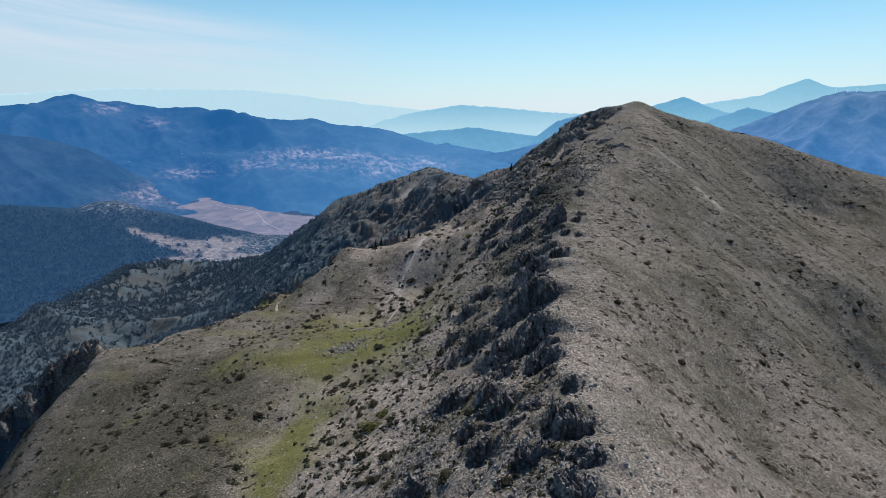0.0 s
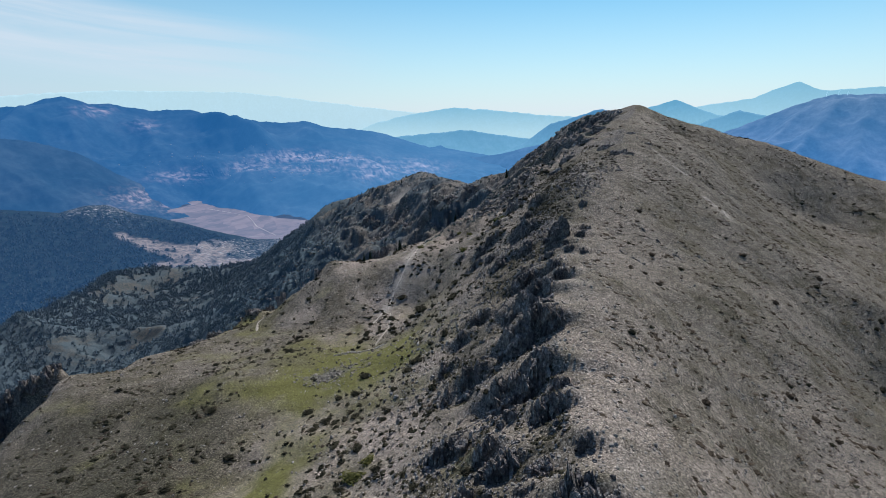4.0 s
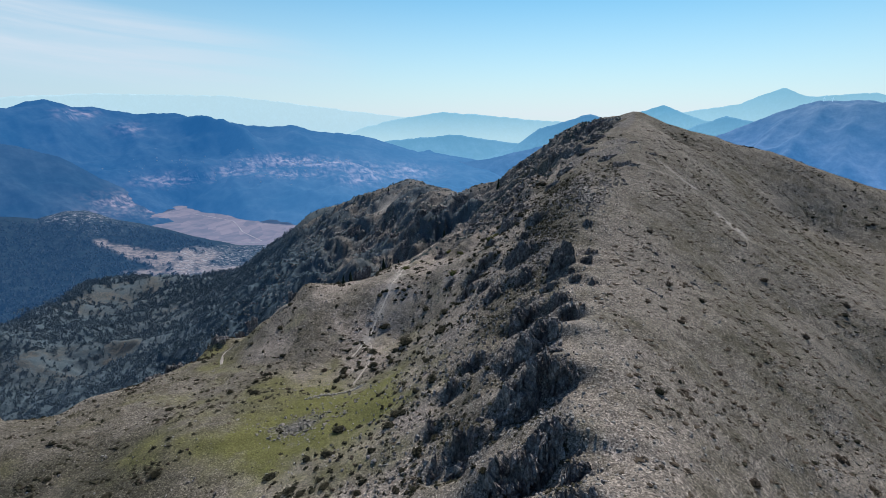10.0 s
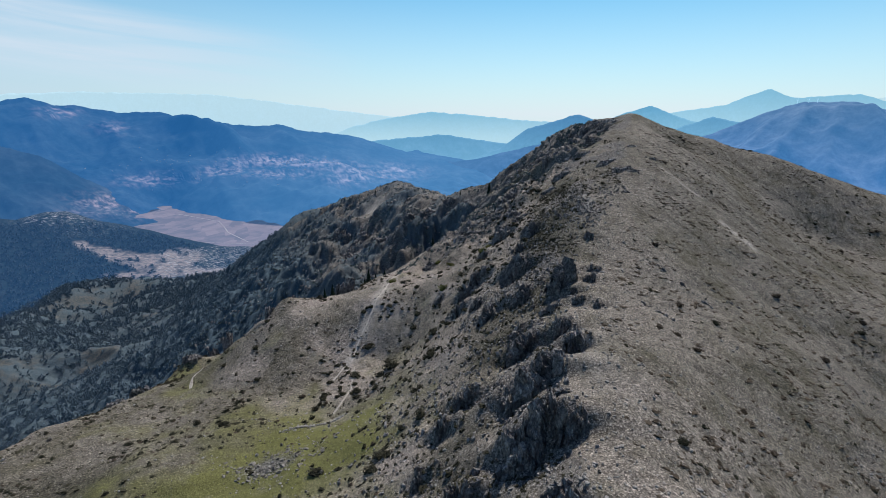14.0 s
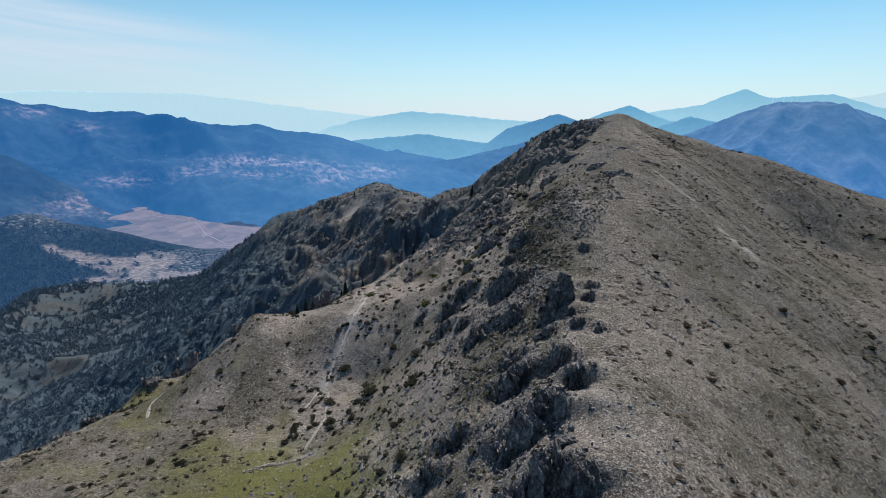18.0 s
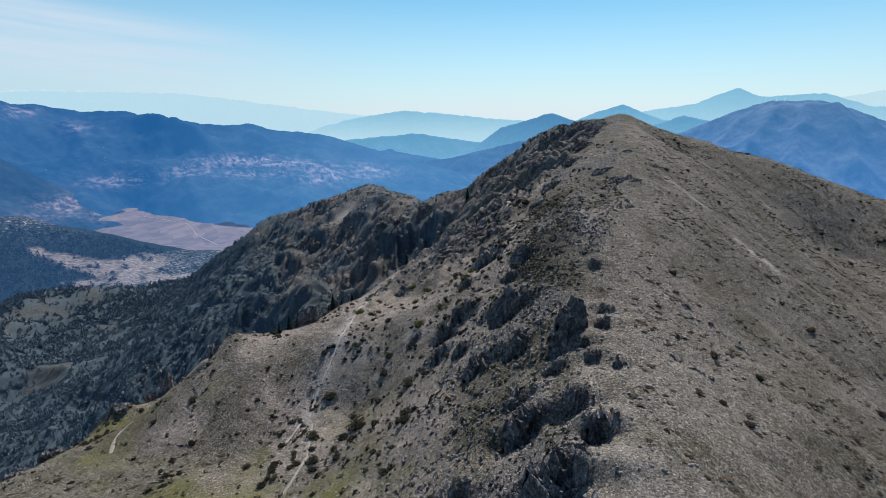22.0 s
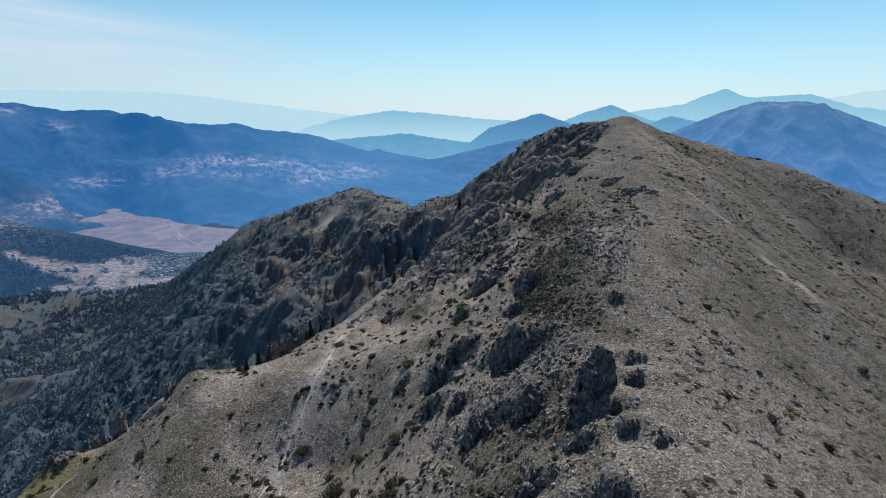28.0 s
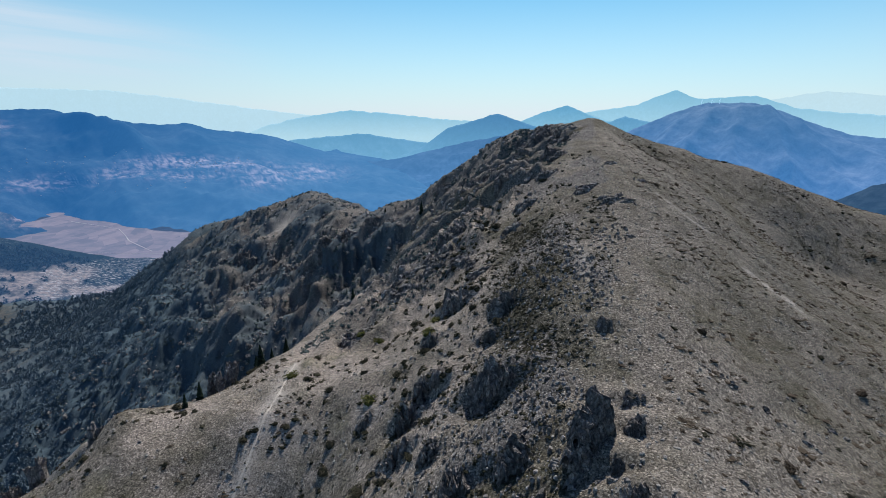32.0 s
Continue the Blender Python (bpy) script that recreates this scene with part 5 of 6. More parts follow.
def rubble_heap(x, y, w, d, count):
    """A low heap of broken rock in the meadow."""
    root = tagged(new("rubble_heap"), "low heap of broken grey rock lying in the green meadow", "rocks")
    z0 = float(ground_z(x, y))
    root.location = (x, y, z0)
    rng = np.random.RandomState(63)
    for k in range(count):
        dx, dy = rng.normal(0, w / 3.6), rng.normal(0, d / 3.6)
        big = k % 3 == 0
        s = rng.uniform(0.2, 0.5) if big else rng.uniform(0.08, 0.24)
        b = new("rock_block", RUBBLE[rng.randint(len(RUBBLE))])
        b.parent = root
        up = 0.15 * math.exp(-(dx / (w / 2.6)) ** 2 - (dy / (d / 2.6)) ** 2)
        b.matrix_basis = (Matrix.Translation((dx, dy, float(ground_z(x + dx, y + dy)) - z0 + up * s)) @ Euler((rng.normal(0, 0.3), rng.normal(0, 0.3), rng.uniform(0, 6))).to_matrix().to_4x4()
                          @ Matrix.Diagonal((s * 1.4, s * 1.1, s * rng.uniform(0.25, 0.6), 1)))


rubble_heap(-25, 139.5, 18, 9, 290)
rubble_heap(-33.4, 78.8, 8, 4, 50)


def pinnacle(x, y, h):
    """An upright slab of rock standing clear of the crest."""
    root = tagged(new("rock_pinnacle"), "upright grey limestone slab standing clear of the crest", "rock")
    root.location = (x, y, float(ground_z(x, y)))
    rng = np.random.RandomState(61)
    for dx, dy, long, thick, tall, turn in ((0.3, 0.2, 2.5, 2.6, 1.0, 0.75), (1.0, 0.9, 1.9, 2.0, 0.8, 0.7), (-1.2, -1.1, 2.0, 1.8, 0.60, 0.6), (-2.4, -1.9, 1.6, 1.4, 0.34, 0.55), (1.9, 0.4, 1.3, 1.3, 0.5, 0.3)):
        b = new("rock_block", FINS[rng.randint(len(FINS))])
        b.parent = root
        b.matrix_basis = Matrix.Translation((dx, dy, -0.3)) @ Euler((-0.05, 0.06, turn + rng.normal(0, 0.08))).to_matrix().to_4x4() @ Matrix.Diagonal((long, thick, tall * h * 1.12, 1))


pinnacle(29.8, 152.4, 5.2)


def rock_places(count, seed, biggest, y0=45, y1=262, spread=46):
    """Spots for loose rock: thick along the crest and on the western flank, thin elsewhere."""
    rng = np.random.RandomState(seed)
    rows = []
    while len(rows) < count:
        y = rng.uniform(y0, y1)
        if rng.rand() < 0.8:
            x = crest_x(y) - abs(rng.normal(0, 1)) * spread * 0.42 + rng.normal(1.0, 1.2)
            keep = (0.25 + smooth(0.0, 0.25, fbm(x * 0.45 + y * 0.89, x * 0.89 - y * 0.45, 15, 3, 17))) * (1 - 0.9 * smooth(196, 216, y))
        else:
            x = rng.uniform(-95, 30)
            keep = 0.7 * smooth(0.05, 0.3, fbm(x, y, 18, 3, 19))
        if rng.rand() > keep or x < -100 or float(ground_z(x, y)) < -16:
            continue
        s = biggest * (0.22 + 0.78 * rng.rand() ** 3)
        rows.append((x, y, s, rng.uniform(0.8, 1.5), rng.uniform(0.6, 1.25), rng.normal(-0.45, 0.5), rng.randint(10)))
    return rows


for _x, _y, _s, _a, _b, _t, _k in rock_places(300, 21, 0.8):
    ob = tagged(new("boulder", BOULDERS[_k]), "angular grey limestone boulder lying on the stony slope", "rock", "boulders on the ridge")
    ob.matrix_basis = pose(_x, _y, float(ground_z(_x, _y)) + _s * 0.15 * _b, 0, 14, math.degrees(_t)) @ Matrix.Diagonal((_s * 0.8, _s * _a, _s * _b, 1))

_sr = np.random.RandomState(9)
SMALL = [block(_sr, 2, 8, 0.12) for _ in range(6)]
TINY = [block(_sr, 1, 5, 0.1) for _ in range(6)]
_rows = np.array(rock_places(7000, 22, 0.46))
_z = ground_z(_rows[:, 0], _rows[:, 1])
me = scatter_soup("broken_rock", SMALL, np.stack([_rows[:, 0], _rows[:, 1], _z, _rows[:, 2] * 0.8, _rows[:, 2] * _rows[:, 3], _rows[:, 2] * _rows[:, 4], _rows[:, 5], _rows[:, 6] % 6], 1), rock_grey)
tagged(new("broken_rock", me), "broken grey rock littering the ridge", "rocks", kind="stuff")


def stone_places(count, seed):
    rng = np.random.RandomState(seed)
    x = rng.uniform(-95, 135, count * 4)
    y = 45 + 215 * rng.rand(count * 4) ** 1.3
    d = x - crest_x(y)
    keep = 0.10 + 0.7 * np.exp(-((d - 3) / 9) ** 2) + 0.55 * smooth(0.0, 0.3, fbm(x, y, 13, 4, 23))
    keep = keep * (1 - 0.75 * smooth(-22, -34, x))
    ok = (rng.rand(len(x)) < keep) & (ground_z(x, y) > -14)
    x, y = x[ok][:count], y[ok][:count]
    s = 0.07 + 0.24 * rng.rand(len(x)) ** 3
    return np.stack([x, y, ground_z(x, y), s * rng.uniform(0.8, 1.6, len(x)), s, s * rng.uniform(0.5, 1.0, len(x)), rng.uniform(0, 6.3, len(x)), rng.randint(0, 6, len(x))], 1)


tagged(new("loose_stones", scatter_soup("loose_stones", TINY, stone_places(16000, 31), stone_pale)), "small pale loose stones strewn over dry ground", "stones", kind="stuff")


# ---- plants ----
def leaf_material(name, low, high, scale=1.2):
    m, nt, b = material(name)
    g = nt.nodes.new("ShaderNodeNewGeometry")
    oi = nt.nodes.new("ShaderNodeObjectInfo")
    n = noise_of(nt, g.outputs["Position"], scale, 4, 0.6)
    v = mmath(nt, "ADD", mmath(nt, "MULTIPLY", n, 0.6), mmath(nt, "ADD", mmath(nt, "MULTIPLY", g.outputs["Random Per Island"], 0.3), mmath(nt, "MULTIPLY", oi.outputs["Random"], 0.12)))
    nt.links.new(ramp(nt, v, [(0.25, low), (0.75, high)]), b.inputs["Base Color"])
    b.inputs["Roughness"].default_value = 0.9
    b.inputs["Specular IOR Level"].default_value = 0.05
    return m


grass_dry = leaf_material("dry_grass", (0.095, 0.083, 0.056), (0.19, 0.17, 0.125), 0.8)
shrub_dark = leaf_material("shrub_leaves", (0.018, 0.019, 0.013), (0.068, 0.062, 0.042))
shrub_brown = leaf_material("heath_twigs", (0.036, 0.028, 0.021), (0.105, 0.083, 0.062))
shrub_olive = leaf_material("olive_leaves", (0.05, 0.055, 0.018), (0.15, 0.145, 0.05))
fir_green = leaf_material("fir_needles", (0.008, 0.015, 0.011), (0.030, 0.042, 0.028))
# needles lightened and blued to imitate the haze over the forest
forest_hazed = leaf_material("forest_needles_hazed", (0.078, 0.112, 0.142), (0.108, 0.148, 0.178), 0.05)
bark = plain_material("bark", (0.05, 0.04, 0.03), (0.12, 0.10, 0.08), 4.0)


def clump(rng, leaves, size, flat=0.62, heart=True):
    """A low shrub: leaf tufts standing out all over an uneven dome, about 2 across and 1 high."""
    v, f = [], []
    lob = rng.uniform(0, 6.3, 3)
    for k in range(leaves):
        a, e = rng.uniform(0, 6.283), math.asin(rng.uniform(0.0, 1.0))
        r = rng.uniform(0.62, 1.0) * (1 + 0.22 * math.sin(2 * a + lob[0]) + 0.15 * math.sin(3 * a + lob[1]))
        c = np.array([math.cos(a) * math.cos(e), math.sin(a) * math.cos(e), math.sin(e) * flat / 0.62]) * r
        out = c / (np.linalg.norm(c) + 1e-6)
        s1 = np.cross(out, rng.normal(size=3))
        s1 /= np.linalg.norm(s1) + 1e-6
        s2 = np.cross(out, s1)
        w = size * rng.uniform(0.6, 1.3)
        n = len(v)
        v += [c + s1 * w, c - s1 * w * 0.6 + s2 * w * 0.7, c - s2 * w * 0.8 - out * w * 0.3, c + out * w * rng.uniform(0.5, 1.3)]
        f += [(n, n + 1, n + 3), (n + 1, n + 2, n + 3), (n + 2, n, n + 3)]
    if not heart:
        return np.array(v), np.array(f)
    # twiggy heart
    hv, hf = _ico[1]
    n = len(v)
    v += list(hv * (0.82, 0.82, 0.78) * (1 + 0.12 * rng.normal(size=(len(hv), 1))) * (1, 1, flat / 0.62))
    f += [tuple(t + n) for t in hf]
    return np.array(v), np.array(f)


_pr = np.random.RandomState(3)
BIG_SHRUBS = [clump(_pr, 230, 0.13, 0.75) for _ in range(6)]
LOW_SHRUBS = [clump(_pr, 11, 0.42) for _ in range(8)]


def turf_at(x, y):
    i = np.clip(np.searchsorted(gx, x) - 1, 0, len(gx) - 1)
    j = np.clip(np.searchsorted(gy, y) - 1, 0, len(gy) - 1)
    return turf[j, i]


def shrub_spots(count, seed, zone):
    """Spots for shrubs by zone, thicker where the lie of the land keeps water."""
    rng = np.random.RandomState(seed)
    out = np.zeros((0, 2))
    while len(out) < count:
        n = count * 3
        if zone == "flank":
            y = rng.uniform(45, 262, n)
            x = crest_x(y) - rng.uniform(2, 60, n)
            keep = 0.15 + 0.85 * np.exp(-(((crest_x(y) - x - 33) / 13) ** 2))
        elif zone == "rubble":
            y = rng.uniform(50, 222, n)
            x = crest_x(y) - 1 - 26 * rng.rand(n) ** 1.3
            keep = 0.1 + 0.9 * smooth(-0.1, 0.25, fbm(x, y, 9, 4, 71, 0.6))
        elif zone == "mound":
            x, y = rng.uniform(-105, -28, n), 50 + 155 * rng.rand(n) ** 1.8
            keep = 0.1 + 0.9 * smooth(-0.1, 0.3, fbm(x, y, 17, 4, 67))
        elif zone == "crest":
            y = rng.uniform(168, 224, n)
            x = 35 + 0.3 * (y - 188) + rng.normal(0, 3.6, n)
            keep = 0.3 + 0.7 * smooth(-0.15, 0.2, fbm(x, y, 8, 3, 70))
        elif zone == "patches":
            m = n // 9 + 1
            cy = rng.uniform(45, 300, m)
            cx = crest_x(np.minimum(cy, 310)) + 8 + 120 * rng.rand(m) ** 1.1
            k = rng.randint(0, m, n)
            u, v = rng.normal(0, 1.5, n), rng.normal(0, 0.5, n)
            x, y = cx[k] + u * 0.74 + v * 0.67, cy[k] - u * 0.67 + v * 0.74
            keep = np.full(n, 0.9)
        elif zone == "bowl":
            x, y = rng.uniform(-100, 0, n), rng.uniform(60, 225, n)
            keep = 0.12 + smooth(0.08, 0.3, fbm(x, y, 15, 3, 83)) + 0.8 * np.exp(-(((x + 17 + (y - 95) * 0.05) / 5) ** 2 + ((y - 98) / 28) ** 2))
        else:
            y = rng.uniform(45, 330, n)
            x = crest_x(np.minimum(y, 310)) + rng.uniform(2, 130, n)
            keep = (0.10 + 0.9 * smooth(0.0, 0.35, fbm(x * 0.9, y * 1.1, 20, 4, 85))) * (0.3 + 0.7 * smooth(5, 20, x - crest_x(np.minimum(y, 310))))
        ok = (rng.rand(n) < keep * (1 - 0.8 * turf_at(x, y))) & (ground_z(x, y) > -18)
        out = np.concatenate([out, np.stack([x[ok], y[ok]], 1)])
    return out[:count], rng


def shrub_field(name, label, count, seed, zone, lo, hi, tall, mat):
    xy, rng = shrub_spots(count, seed, zone)
    s = lo + (hi - lo) * rng.rand(count) ** 2.2
    stretch = rng.uniform(0.9, 1.9 if zone in ('east', 'patches') else 1.6, count)
    rows = np.stack([xy[:, 0], xy[:, 1], ground_z(xy[:, 0], xy[:, 1]) - 0.05, s * stretch, s, s * tall * rng.uniform(0.7, 1.3, count), rng.normal(-0.8 if zone in ('east', 'patches') else 0.6, 0.3, count), rng.randint(0, 8, count)], 1)
    tagged(new(name, scatter_soup(name, LOW_SHRUBS, rows, mat)), label, "shrubs", kind="stuff")


shrub_field("heath", "low dark heath and thorn cushions on the dry slope", 5200, 41, "east", 0.14, 0.5, 0.38, shrub_brown)
shrub_field("heath_patches", "dark brown heath growing in drawn-out patches on the slope", 3800, 49, "patches", 0.2, 0.65, 0.34, shrub_brown)
shrub_field("heath_green", "low dark green cushions on the dry slope", 1900, 45, "east", 0.14, 0.55, 0.42, shrub_dark)
shrub_field("crest_heath", "low grey-green heath covering the crest in a dark mat", 2600, 46, "crest", 0.16, 0.42, 0.45, shrub_dark)
shrub_field("rubble_scrub", "small dark thorn cushions among the rubble beside the crest", 4200, 40, "rubble", 0.1, 0.42, 0.6, shrub_dark)
shrub_field("flank_scrub", "dark low scrub among the broken rock", 1700, 42, "flank", 0.2, 0.7, 0.7, shrub_dark)
shrub_field("bowl_scrub", "dark low scrub dotted over the grassy shoulder", 1600, 43, "bowl", 0.14, 0.7, 0.7, shrub_dark)
shrub_field("mound_scrub", "dense grey-green cushions over the western shoulder", 3600, 48, "mound", 0.12, 0.45, 0.55, shrub_dark)
shrub_field("bowl_heath", "brown dry cushions dotted over the grassy shoulder", 1500, 44, "bowl", 0.14, 0.5, 0.6, shrub_brown)


def far_scrub(name, label, count, seed, x0, x1, y0, y1, lo, hi, mat, shapes):
    """Small scrub or stones over the far slopes, in the folds of the land."""
    rng = np.random.RandomState(seed)
    n = count * 4
    x, y = rng.uniform(x0, x1, n), rng.uniform(y0, y1, n)
    ok = (rng.rand(n) < 0.08 + smooth(-0.05, 0.3, fbm(x, y, 24, 4, seed, 0.65))) & (np.interp(y, [222, 250, 310, 420], [22, 58, 96, 96]) > x) & (y > 222) & (face_of(x, y) + (y > 325) > 0.3) & (np.exp(-(((x + 29) / 14) ** 2 + ((y - 508) / 24) ** 2)) < 0.4)
    x, y = x[ok][:count], y[ok][:count]
    s = lo + (hi - lo) * rng.rand(len(x)) ** 2
    rows = np.stack([x, y, ground_z(x, y) - 0.1, s * rng.uniform(0.8, 1.5, len(x)), s, s * rng.uniform(0.6, 1.1, len(x)), rng.uniform(0, 6.3, len(x)), rng.randint(0, len(shapes), len(x))], 1)
    tagged(new(name, scatter_soup(name, shapes, rows, mat)), label, "shrubs" if "scrub" in name else "rocks", kind="stuff")


# green scrub with some of the haze's blue mixed into its colour
scrub_hazed = leaf_material("scrub_leaves_hazed", (0.046, 0.064, 0.066), (0.105, 0.130, 0.126), 0.5)
far_scrub("knoll_scrub", "dark green scrub in the folds of the far knoll", 11000, 87, -150, 90, 320, 640, 0.25, 0.95, scrub_hazed, LOW_SHRUBS)
far_scrub("summit_scrub", "dark green scrub among the ribs below the summit", 3500, 88, -10, 96, 205, 335, 0.2, 0.7, scrub_hazed, LOW_SHRUBS)
far_scrub("cliff_rock", "broken grey rock on the far knoll and cliffs", 4500, 89, -130, 92, 215, 620, 0.3, 1.3, rock_grey, SMALL)


def grass_tufts(count, seed):
    """Tussocks of dry grass, a hand high, over the open ground."""
    rng = np.random.RandomState(seed)
    tuft = []
    for _ in range(6):
        v, f = [], []
        for k in range(5):
            a = k * 1.257 + rng.normal(0, 0.3)
            d, sd = np.array([math.cos(a), math.sin(a), 0]), np.array([-math.sin(a), math.cos(a), 0])
            n = len(v)
            v += [sd * 0.35 + d * 0.1, -sd * 0.35 + d * 0.1, d * rng.uniform(0.4, 0.9) + np.array([0, 0, rng.uniform(0.3, 0.7)])]
            f += [(n, n + 1, n + 2)]
        tuft.append((np.array(v), np.array(f)))
    n = count * 3
    x, y = rng.uniform(-95, 130, n), 45 + 200 * rng.rand(n) ** 1.25
    ok = (rng.rand(n) < 0.25 + 0.75 * smooth(-0.1, 0.25, fbm(x, y, 11, 4, 91))) & (rng.rand(n) > 0.85 * turf_at(x, y)) & (ground_z(x, y) > -16)
    x, y = x[ok][:count], y[ok][:count]
    s = rng.uniform(0.08, 0.20, len(x))
    tagged(new("dry_grass", scatter_soup("dry_grass", tuft, np.stack([x, y, ground_z(x, y) - 0.02, s, s, s * rng.uniform(0.7, 1.3, len(x)), rng.uniform(0, 6.3, len(x)), rng.randint(0, 6, len(x))], 1), grass_dry)),
           "straw-coloured dry grass tussocks over the slopes", "grass", kind="stuff")


grass_tufts(32000, 47)


def shrub_meshes(mat):
    return [soup("shrub", v, f, mat) for v, f in BIG_SHRUBS]


SHRUB_KINDS = {"dark": (shrub_meshes(shrub_dark), "dark green rounded thorn shrub on stony ground"),
               "brown": (shrub_meshes(shrub_brown), "brown dry cushion shrub on stony ground"),
               "olive": (shrub_meshes(shrub_olive), "yellow-green leafy shrub on the dry slope")}


def shrub(x, y, s, kind, rng):
    meshes, label = SHRUB_KINDS[kind]
    ob = tagged(new("shrub", meshes[rng.randint(6)]), label, "shrub", "shrubs on the mountainside")
    ob.matrix_basis = pose(x, y, float(ground_z(x, y)) - 0.05, 0, 0, rng.uniform(0, 360)) @ Matrix.Diagonal((s * rng.uniform(0.9, 1.5), s, s * rng.uniform(0.5, 0.75), 1))


_br = np.random.RandomState(77)
for _zone, _count, _lo, _hi in (("flank", 110, 0.5, 1.3), ("bowl", 80, 0.45, 1.1), ("east", 105, 0.5, 1.1)):
    for _x, _y in shrub_spots(_count, 50 + _count, _zone)[0]:
        shrub(_x, _y, _br.uniform(_lo, _hi), "brown" if _zone == "east" and _br.rand() < 0.6 else "dark", _br)
for _x, _y, _s in ((8.9, 221.5, 1.2), (19.5, 195.7, 1.5), (8.5, 187, 1.3), (-5, 206, 1.3), (12, 214, 1.1), (-13, 95, 1.8), (-11, 99, 1.5), (22, 203, 1.0)):
    shrub(_x, _y, _s, "olive", _br)

shrub(-4.1, 169.9, 1.9, "dark", _br)
shrub(-3.2, 168.6, 1.3, "dark", _br)
for _k in range(22):
    _x, _y = (-18.4, 165.5) if _k < 12 else (-11.5, 164)
    shrub(_x + _br.normal(0, 1.8), _y + _br.normal(0, 2.6), _br.uniform(0.5, 1.0), "brown" if _br.rand() < 0.3 else "dark", _br)


def fir_shape(rng, tufts):
    """The crown of a fir, 1 high: boughs in uneven whorls, drooping outwards."""
    v, f = [], []
    for k in range(tufts):
        h = 0.10 + 0.9 * (k + rng.rand()) / tufts
        a = k * 2.399 + rng.normal(0, 0.4)
        r = (0.235 * (1 - h) ** 0.8 + 0.012) * rng.uniform(0.65, 1.2)
        d = np.array([math.cos(a), math.sin(a), 0])
        sd = np.array([-d[1], d[0], 0])
        tip = d * r + np.array([0, 0, h - 0.25 * r])
        root = np.array([0, 0, h + 0.05])
        w = r * rng.uniform(0.35, 0.55) + 0.01
        n = len(v)
        v += [root, tip * (0.6, 0.6, 1) + sd * w, tip, tip * (0.6, 0.6, 1) - sd * w, tip * (0.55, 0.55, 1) - np.array([0, 0, 0.05])]
        f += [(n, n + 1, n + 2), (n, n + 2, n + 3), (n + 1, n + 4, n + 2), (n + 4, n + 3, n + 2)]
    return np.array(v), np.array(f)


_tr = np.random.RandomState(13)
FIR_CROWNS = [soup("crown", *fir_shape(_tr, 150), fir_green) for _ in range(4)]
_bm = bmesh.new()
bmesh.ops.create_cone(_bm, cap_ends=True, segments=8, radius1=0.03, radius2=0.006, depth=0.9, matrix=Matrix.Translation((0, 0, 0.45)))
FIR_TRUNK = bpy.data.meshes.new("trunk")
_bm.to_mesh(FIR_TRUNK)
_bm.free()
FIR_TRUNK.materials.append(bark)


def fir(x, y, h):
    root = tagged(new("fir_tree"), "dark green fir tree standing alone on the rocky slope", "tree", "lone firs")
    root.matrix_basis = pose(x, y, float(ground_z(x, y)) - 0.2, 0, 0, _tr.uniform(0, 360)) @ Matrix.Diagonal((h, h, h, 1))
    for name, mesh in (("trunk", FIR_TRUNK), ("crown", FIR_CROWNS[_tr.randint(4)])):
        ob = new(name, mesh)
        ob.parent = root


for _x, _y, _h in ((39, 336, 6), (-13.5, 229, 5.5), (-15, 232.5, 5), (-11.5, 233, 4), (-22.5, 210, 3.8), (-9, 242, 4.5), (8, 250, 3.5), (-24, 205, 3), (30, 402, 3), (-30, 535, 4.5)):
    fir(_x, _y, _h)

# the forest on the shaded flank and in the valley
_fr = np.random.RandomState(99)
FOREST = [clump(_fr, 12, 0.48, 1.0, heart=False) for _ in range(7)] + [fir_shape(_fr, 12)] + [clump(_fr, 52, 0.21, 1.0, heart=False) for _ in range(5)]


def forest_rows(count):
    rows = np.zeros((0, 8))
    while len(rows) < count:
        n = count
        az, d = np.radians(_fr.uniform(-55, 12, n)), 130 + 800 * _fr.rand(n) ** 0.75
        x, y = d * np.sin(az), 40 + d * np.cos(az)
        i = np.clip(np.searchsorted(gx, x) - 1, 0, len(gx) - 2)
        j = np.clip(np.searchsorted(gy, y) - 1, 0, len(gy) - 2)
        ok = (_fr.rand(n) < np.maximum(forest, 0.3 * scrub * (1 - meadow))[j, i] * (1 - 0.2 * open_wood[j, i]))
        x, y = x[ok], y[ok]
        kind = _fr.randint(0, 8, len(x))
        # finer crowns where the forest comes near
        kind = np.where(np.hypot(x, y - 60) < 285, 8 + kind % 5, kind)
        h = _fr.uniform(1.5, 3.3, len(x)) * np.where((y > 330) & (y < 700), np.interp(x + 0.3 * (y - 400), [-150, -60], [0.8, 0.4]), 1.0) * (1 + 0.5 * smooth(350, 800, y))
        wide = np.where(kind != 7, _fr.uniform(0.42, 0.66, len(x)), _fr.uniform(1.1, 1.7, len(x)))
        tall = np.where(kind != 7, 0.72, 1.2)
        rows = np.concatenate([rows, np.stack([x, y, ground_z(x, y) - 0.4, h * wide, h * wide, h * tall, _fr.uniform(0, 6.3, len(x)), kind], 1)])
    return rows[:count]


tagged(new("forest", scatter_soup("forest", FOREST, forest_rows(36000), forest_hazed)), "dense dark fir forest covering the shaded flank and valley", "forest", kind="stuff")


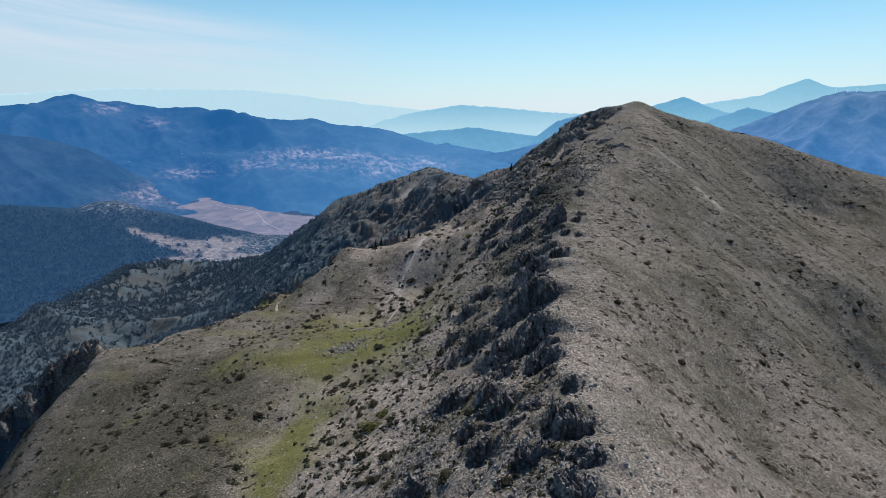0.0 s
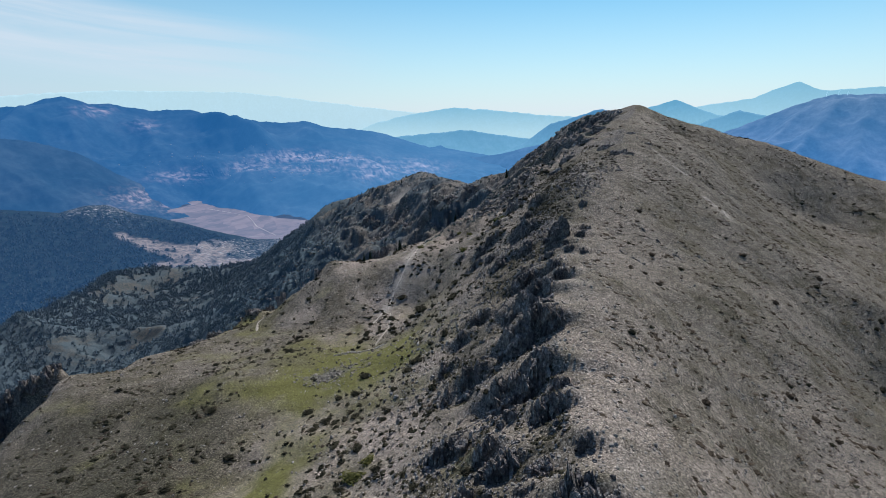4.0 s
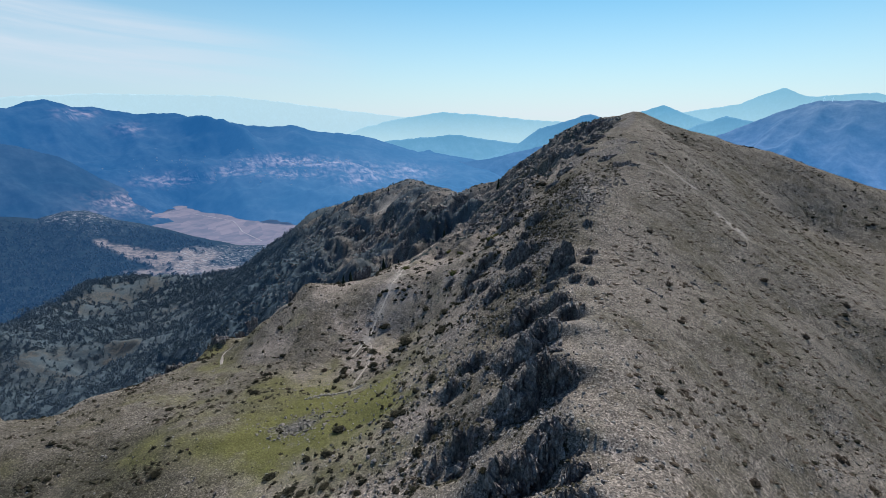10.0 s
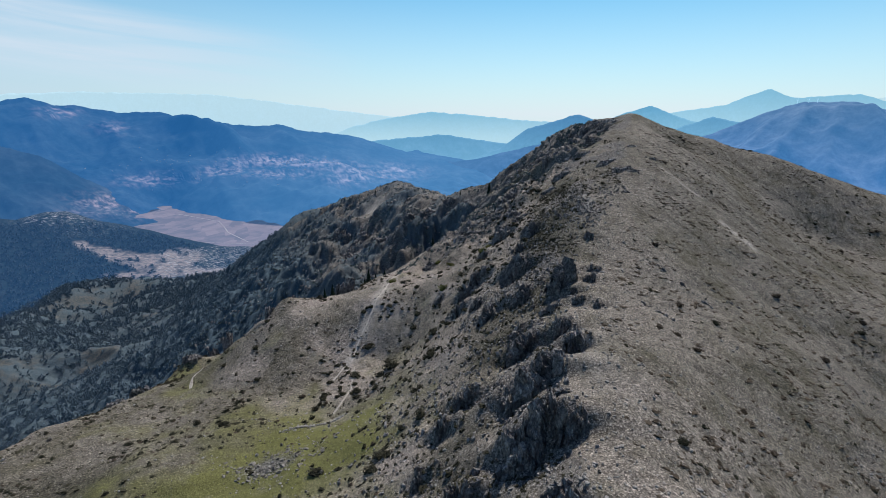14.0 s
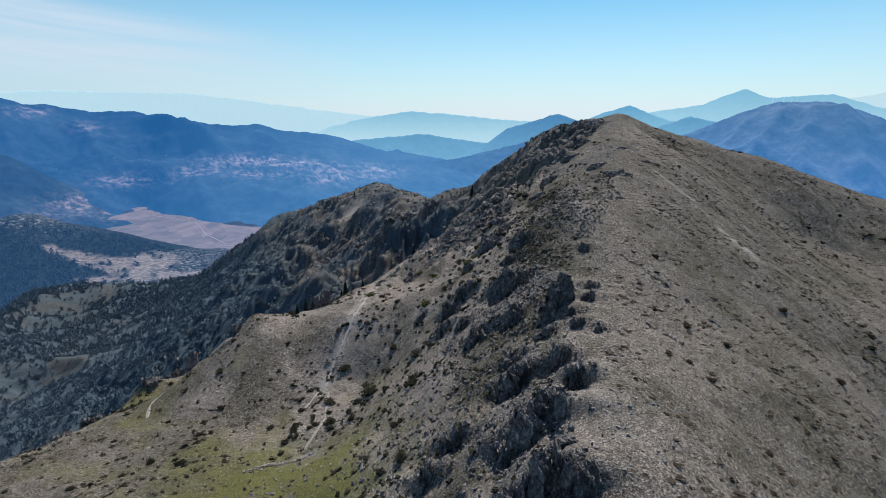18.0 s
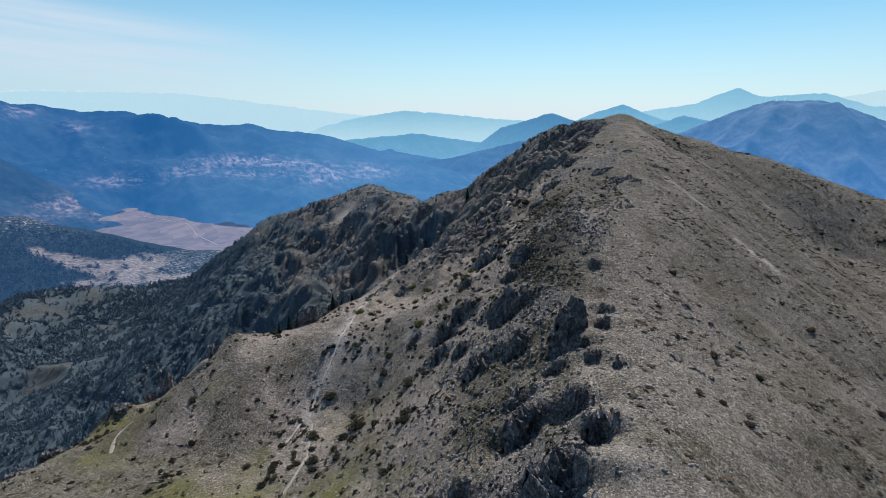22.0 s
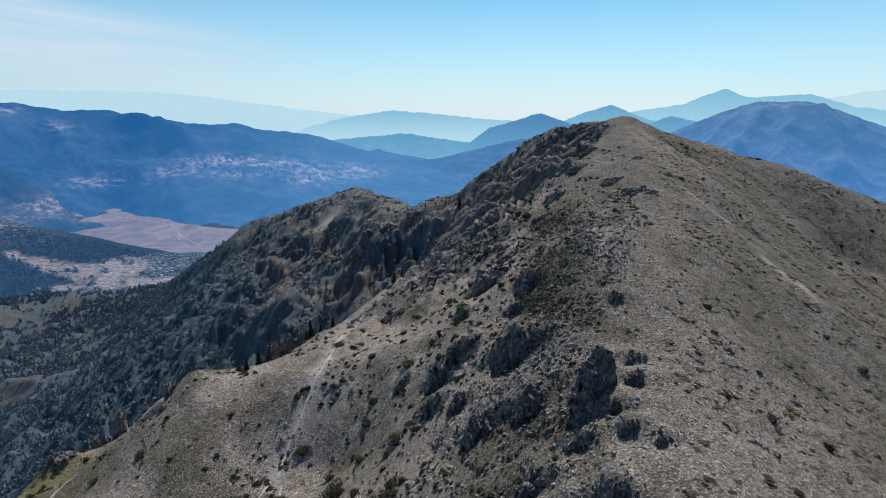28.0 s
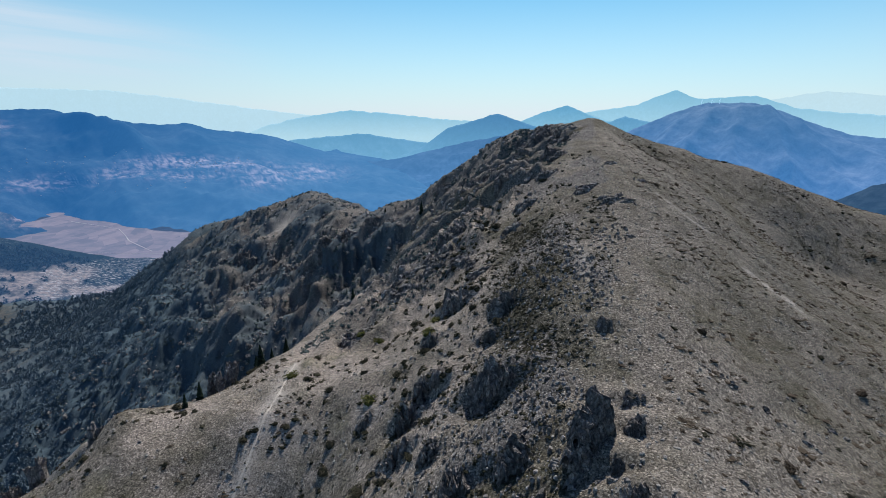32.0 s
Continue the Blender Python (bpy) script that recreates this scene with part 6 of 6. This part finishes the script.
# trees and scrub over the wooded hill beyond the valley
def hill_wood(count):
    co = bowed("backdrop_hill").reshape(170, 420, 3)
    i, j = _fr.randint(36, 169, count), _fr.randint(1, 419, count)
    p = co[i, j]
    hill = bpy.data.objects["backdrop_hill"].data
    vals = np.empty(len(hill.vertices))
    hill.attributes["bare"].data.foreach_get("value", vals)
    stones = np.empty(len(hill.vertices))
    hill.attributes["stony"].data.foreach_get("value", stones)
    keep = _fr.rand(count) > 0.2 + 0.9 * np.maximum(vals, stones).reshape(170, 420)[i, j]
    p = p[keep]
    n = len(p)
    m, nt, b = material("hill_leaves_hazed")
    g = nt.nodes.new("ShaderNodeNewGeometry")
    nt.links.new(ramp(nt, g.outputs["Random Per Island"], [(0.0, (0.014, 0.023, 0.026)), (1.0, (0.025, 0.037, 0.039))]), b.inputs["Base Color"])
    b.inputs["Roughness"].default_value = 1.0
    # leaves emit the same blue as the hill, standing in for haze
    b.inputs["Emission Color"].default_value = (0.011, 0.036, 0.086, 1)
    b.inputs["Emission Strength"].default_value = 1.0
    s = _fr.uniform(1.6, 3.6, n)
    rows = np.stack([p[:, 0] + _fr.normal(0, 2, n), p[:, 1] + _fr.normal(0, 2, n), p[:, 2] - 0.4, s, s, s * _fr.uniform(0.8, 1.5, n), _fr.uniform(0, 6.3, n), _fr.randint(0, 4, n)], 1)
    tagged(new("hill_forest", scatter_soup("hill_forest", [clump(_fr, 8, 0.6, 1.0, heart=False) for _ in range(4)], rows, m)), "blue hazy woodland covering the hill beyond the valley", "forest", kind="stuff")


hill_wood(10000)

# ---- path, wall ----
track = plain_material("track_gravel", (0.25, 0.22, 0.19), (0.50, 0.45, 0.395), 3.2)
strip("path_upper", [(-4.8, 212.2), (-6.0, 205), (-6.9, 199.5), (-10.0, 190.6), (-11.4, 187.3), (-12.9, 183.9), (-13.6, 181.3), (-14.3, 178.8)], 0.42, 0.05, track, "pale gravel track climbing the slope above the meadow", ground_z, 0.8)
strip("path_foot", [(-13.5, 177.1), (-13.4, 173.1), (-13.2, 166.3), (-14.1, 163.3), (-15.2, 159.9), (-16.2, 157.9)], 0.55, 0.08, track, "thin trodden footpath between shrubs above the meadow", ground_z, 0.6)
strip("path_branch", [(-15.3, 178.1), (-17.2, 174.7), (-18.6, 172.9)], 0.55, 0.08, track, "thin trodden branch of the footpath", ground_z, 0.6)
strip("path_rim", [(-50, 199), (-54.5, 193), (-55.5, 187), (-54, 181)], 0.7, 0.08, track, "narrow pale footpath along the grassy rim", ground_z, 0.8)


def dry_wall():
    """A low line of pale field stones across the meadow."""
    root = tagged(new("stone_wall"), "low broken line of pale field stones across the meadow", "wall")
    root.location = (-19.5, 153, float(ground_z(-19.5, 153)))
    rng = np.random.RandomState(2)
    meshes = [soup("stone", *block(rng, 2, 7, 0.08), stone_pale) for _ in range(5)]
    for k in range(150):
        u = rng.uniform(0, 1)
        x, y = -25.5 + 12 * u + rng.normal(0, 0.3), 151.2 + 4.4 * u + 0.8 * math.sin(u * 6) + rng.normal(0, 0.2)
        s = rng.uniform(0.10, 0.28)
        ob = new("stone", meshes[k % 5])
        ob.parent = root
        ob.matrix_basis = pose(x + 19.5, y - 153, float(ground_z(x, y)) - root.location.z + s * 0.3, 0, 0, rng.uniform(0, 360)) @ Matrix.Diagonal((s * 1.4, s, s * 0.8, 1))


dry_wall()
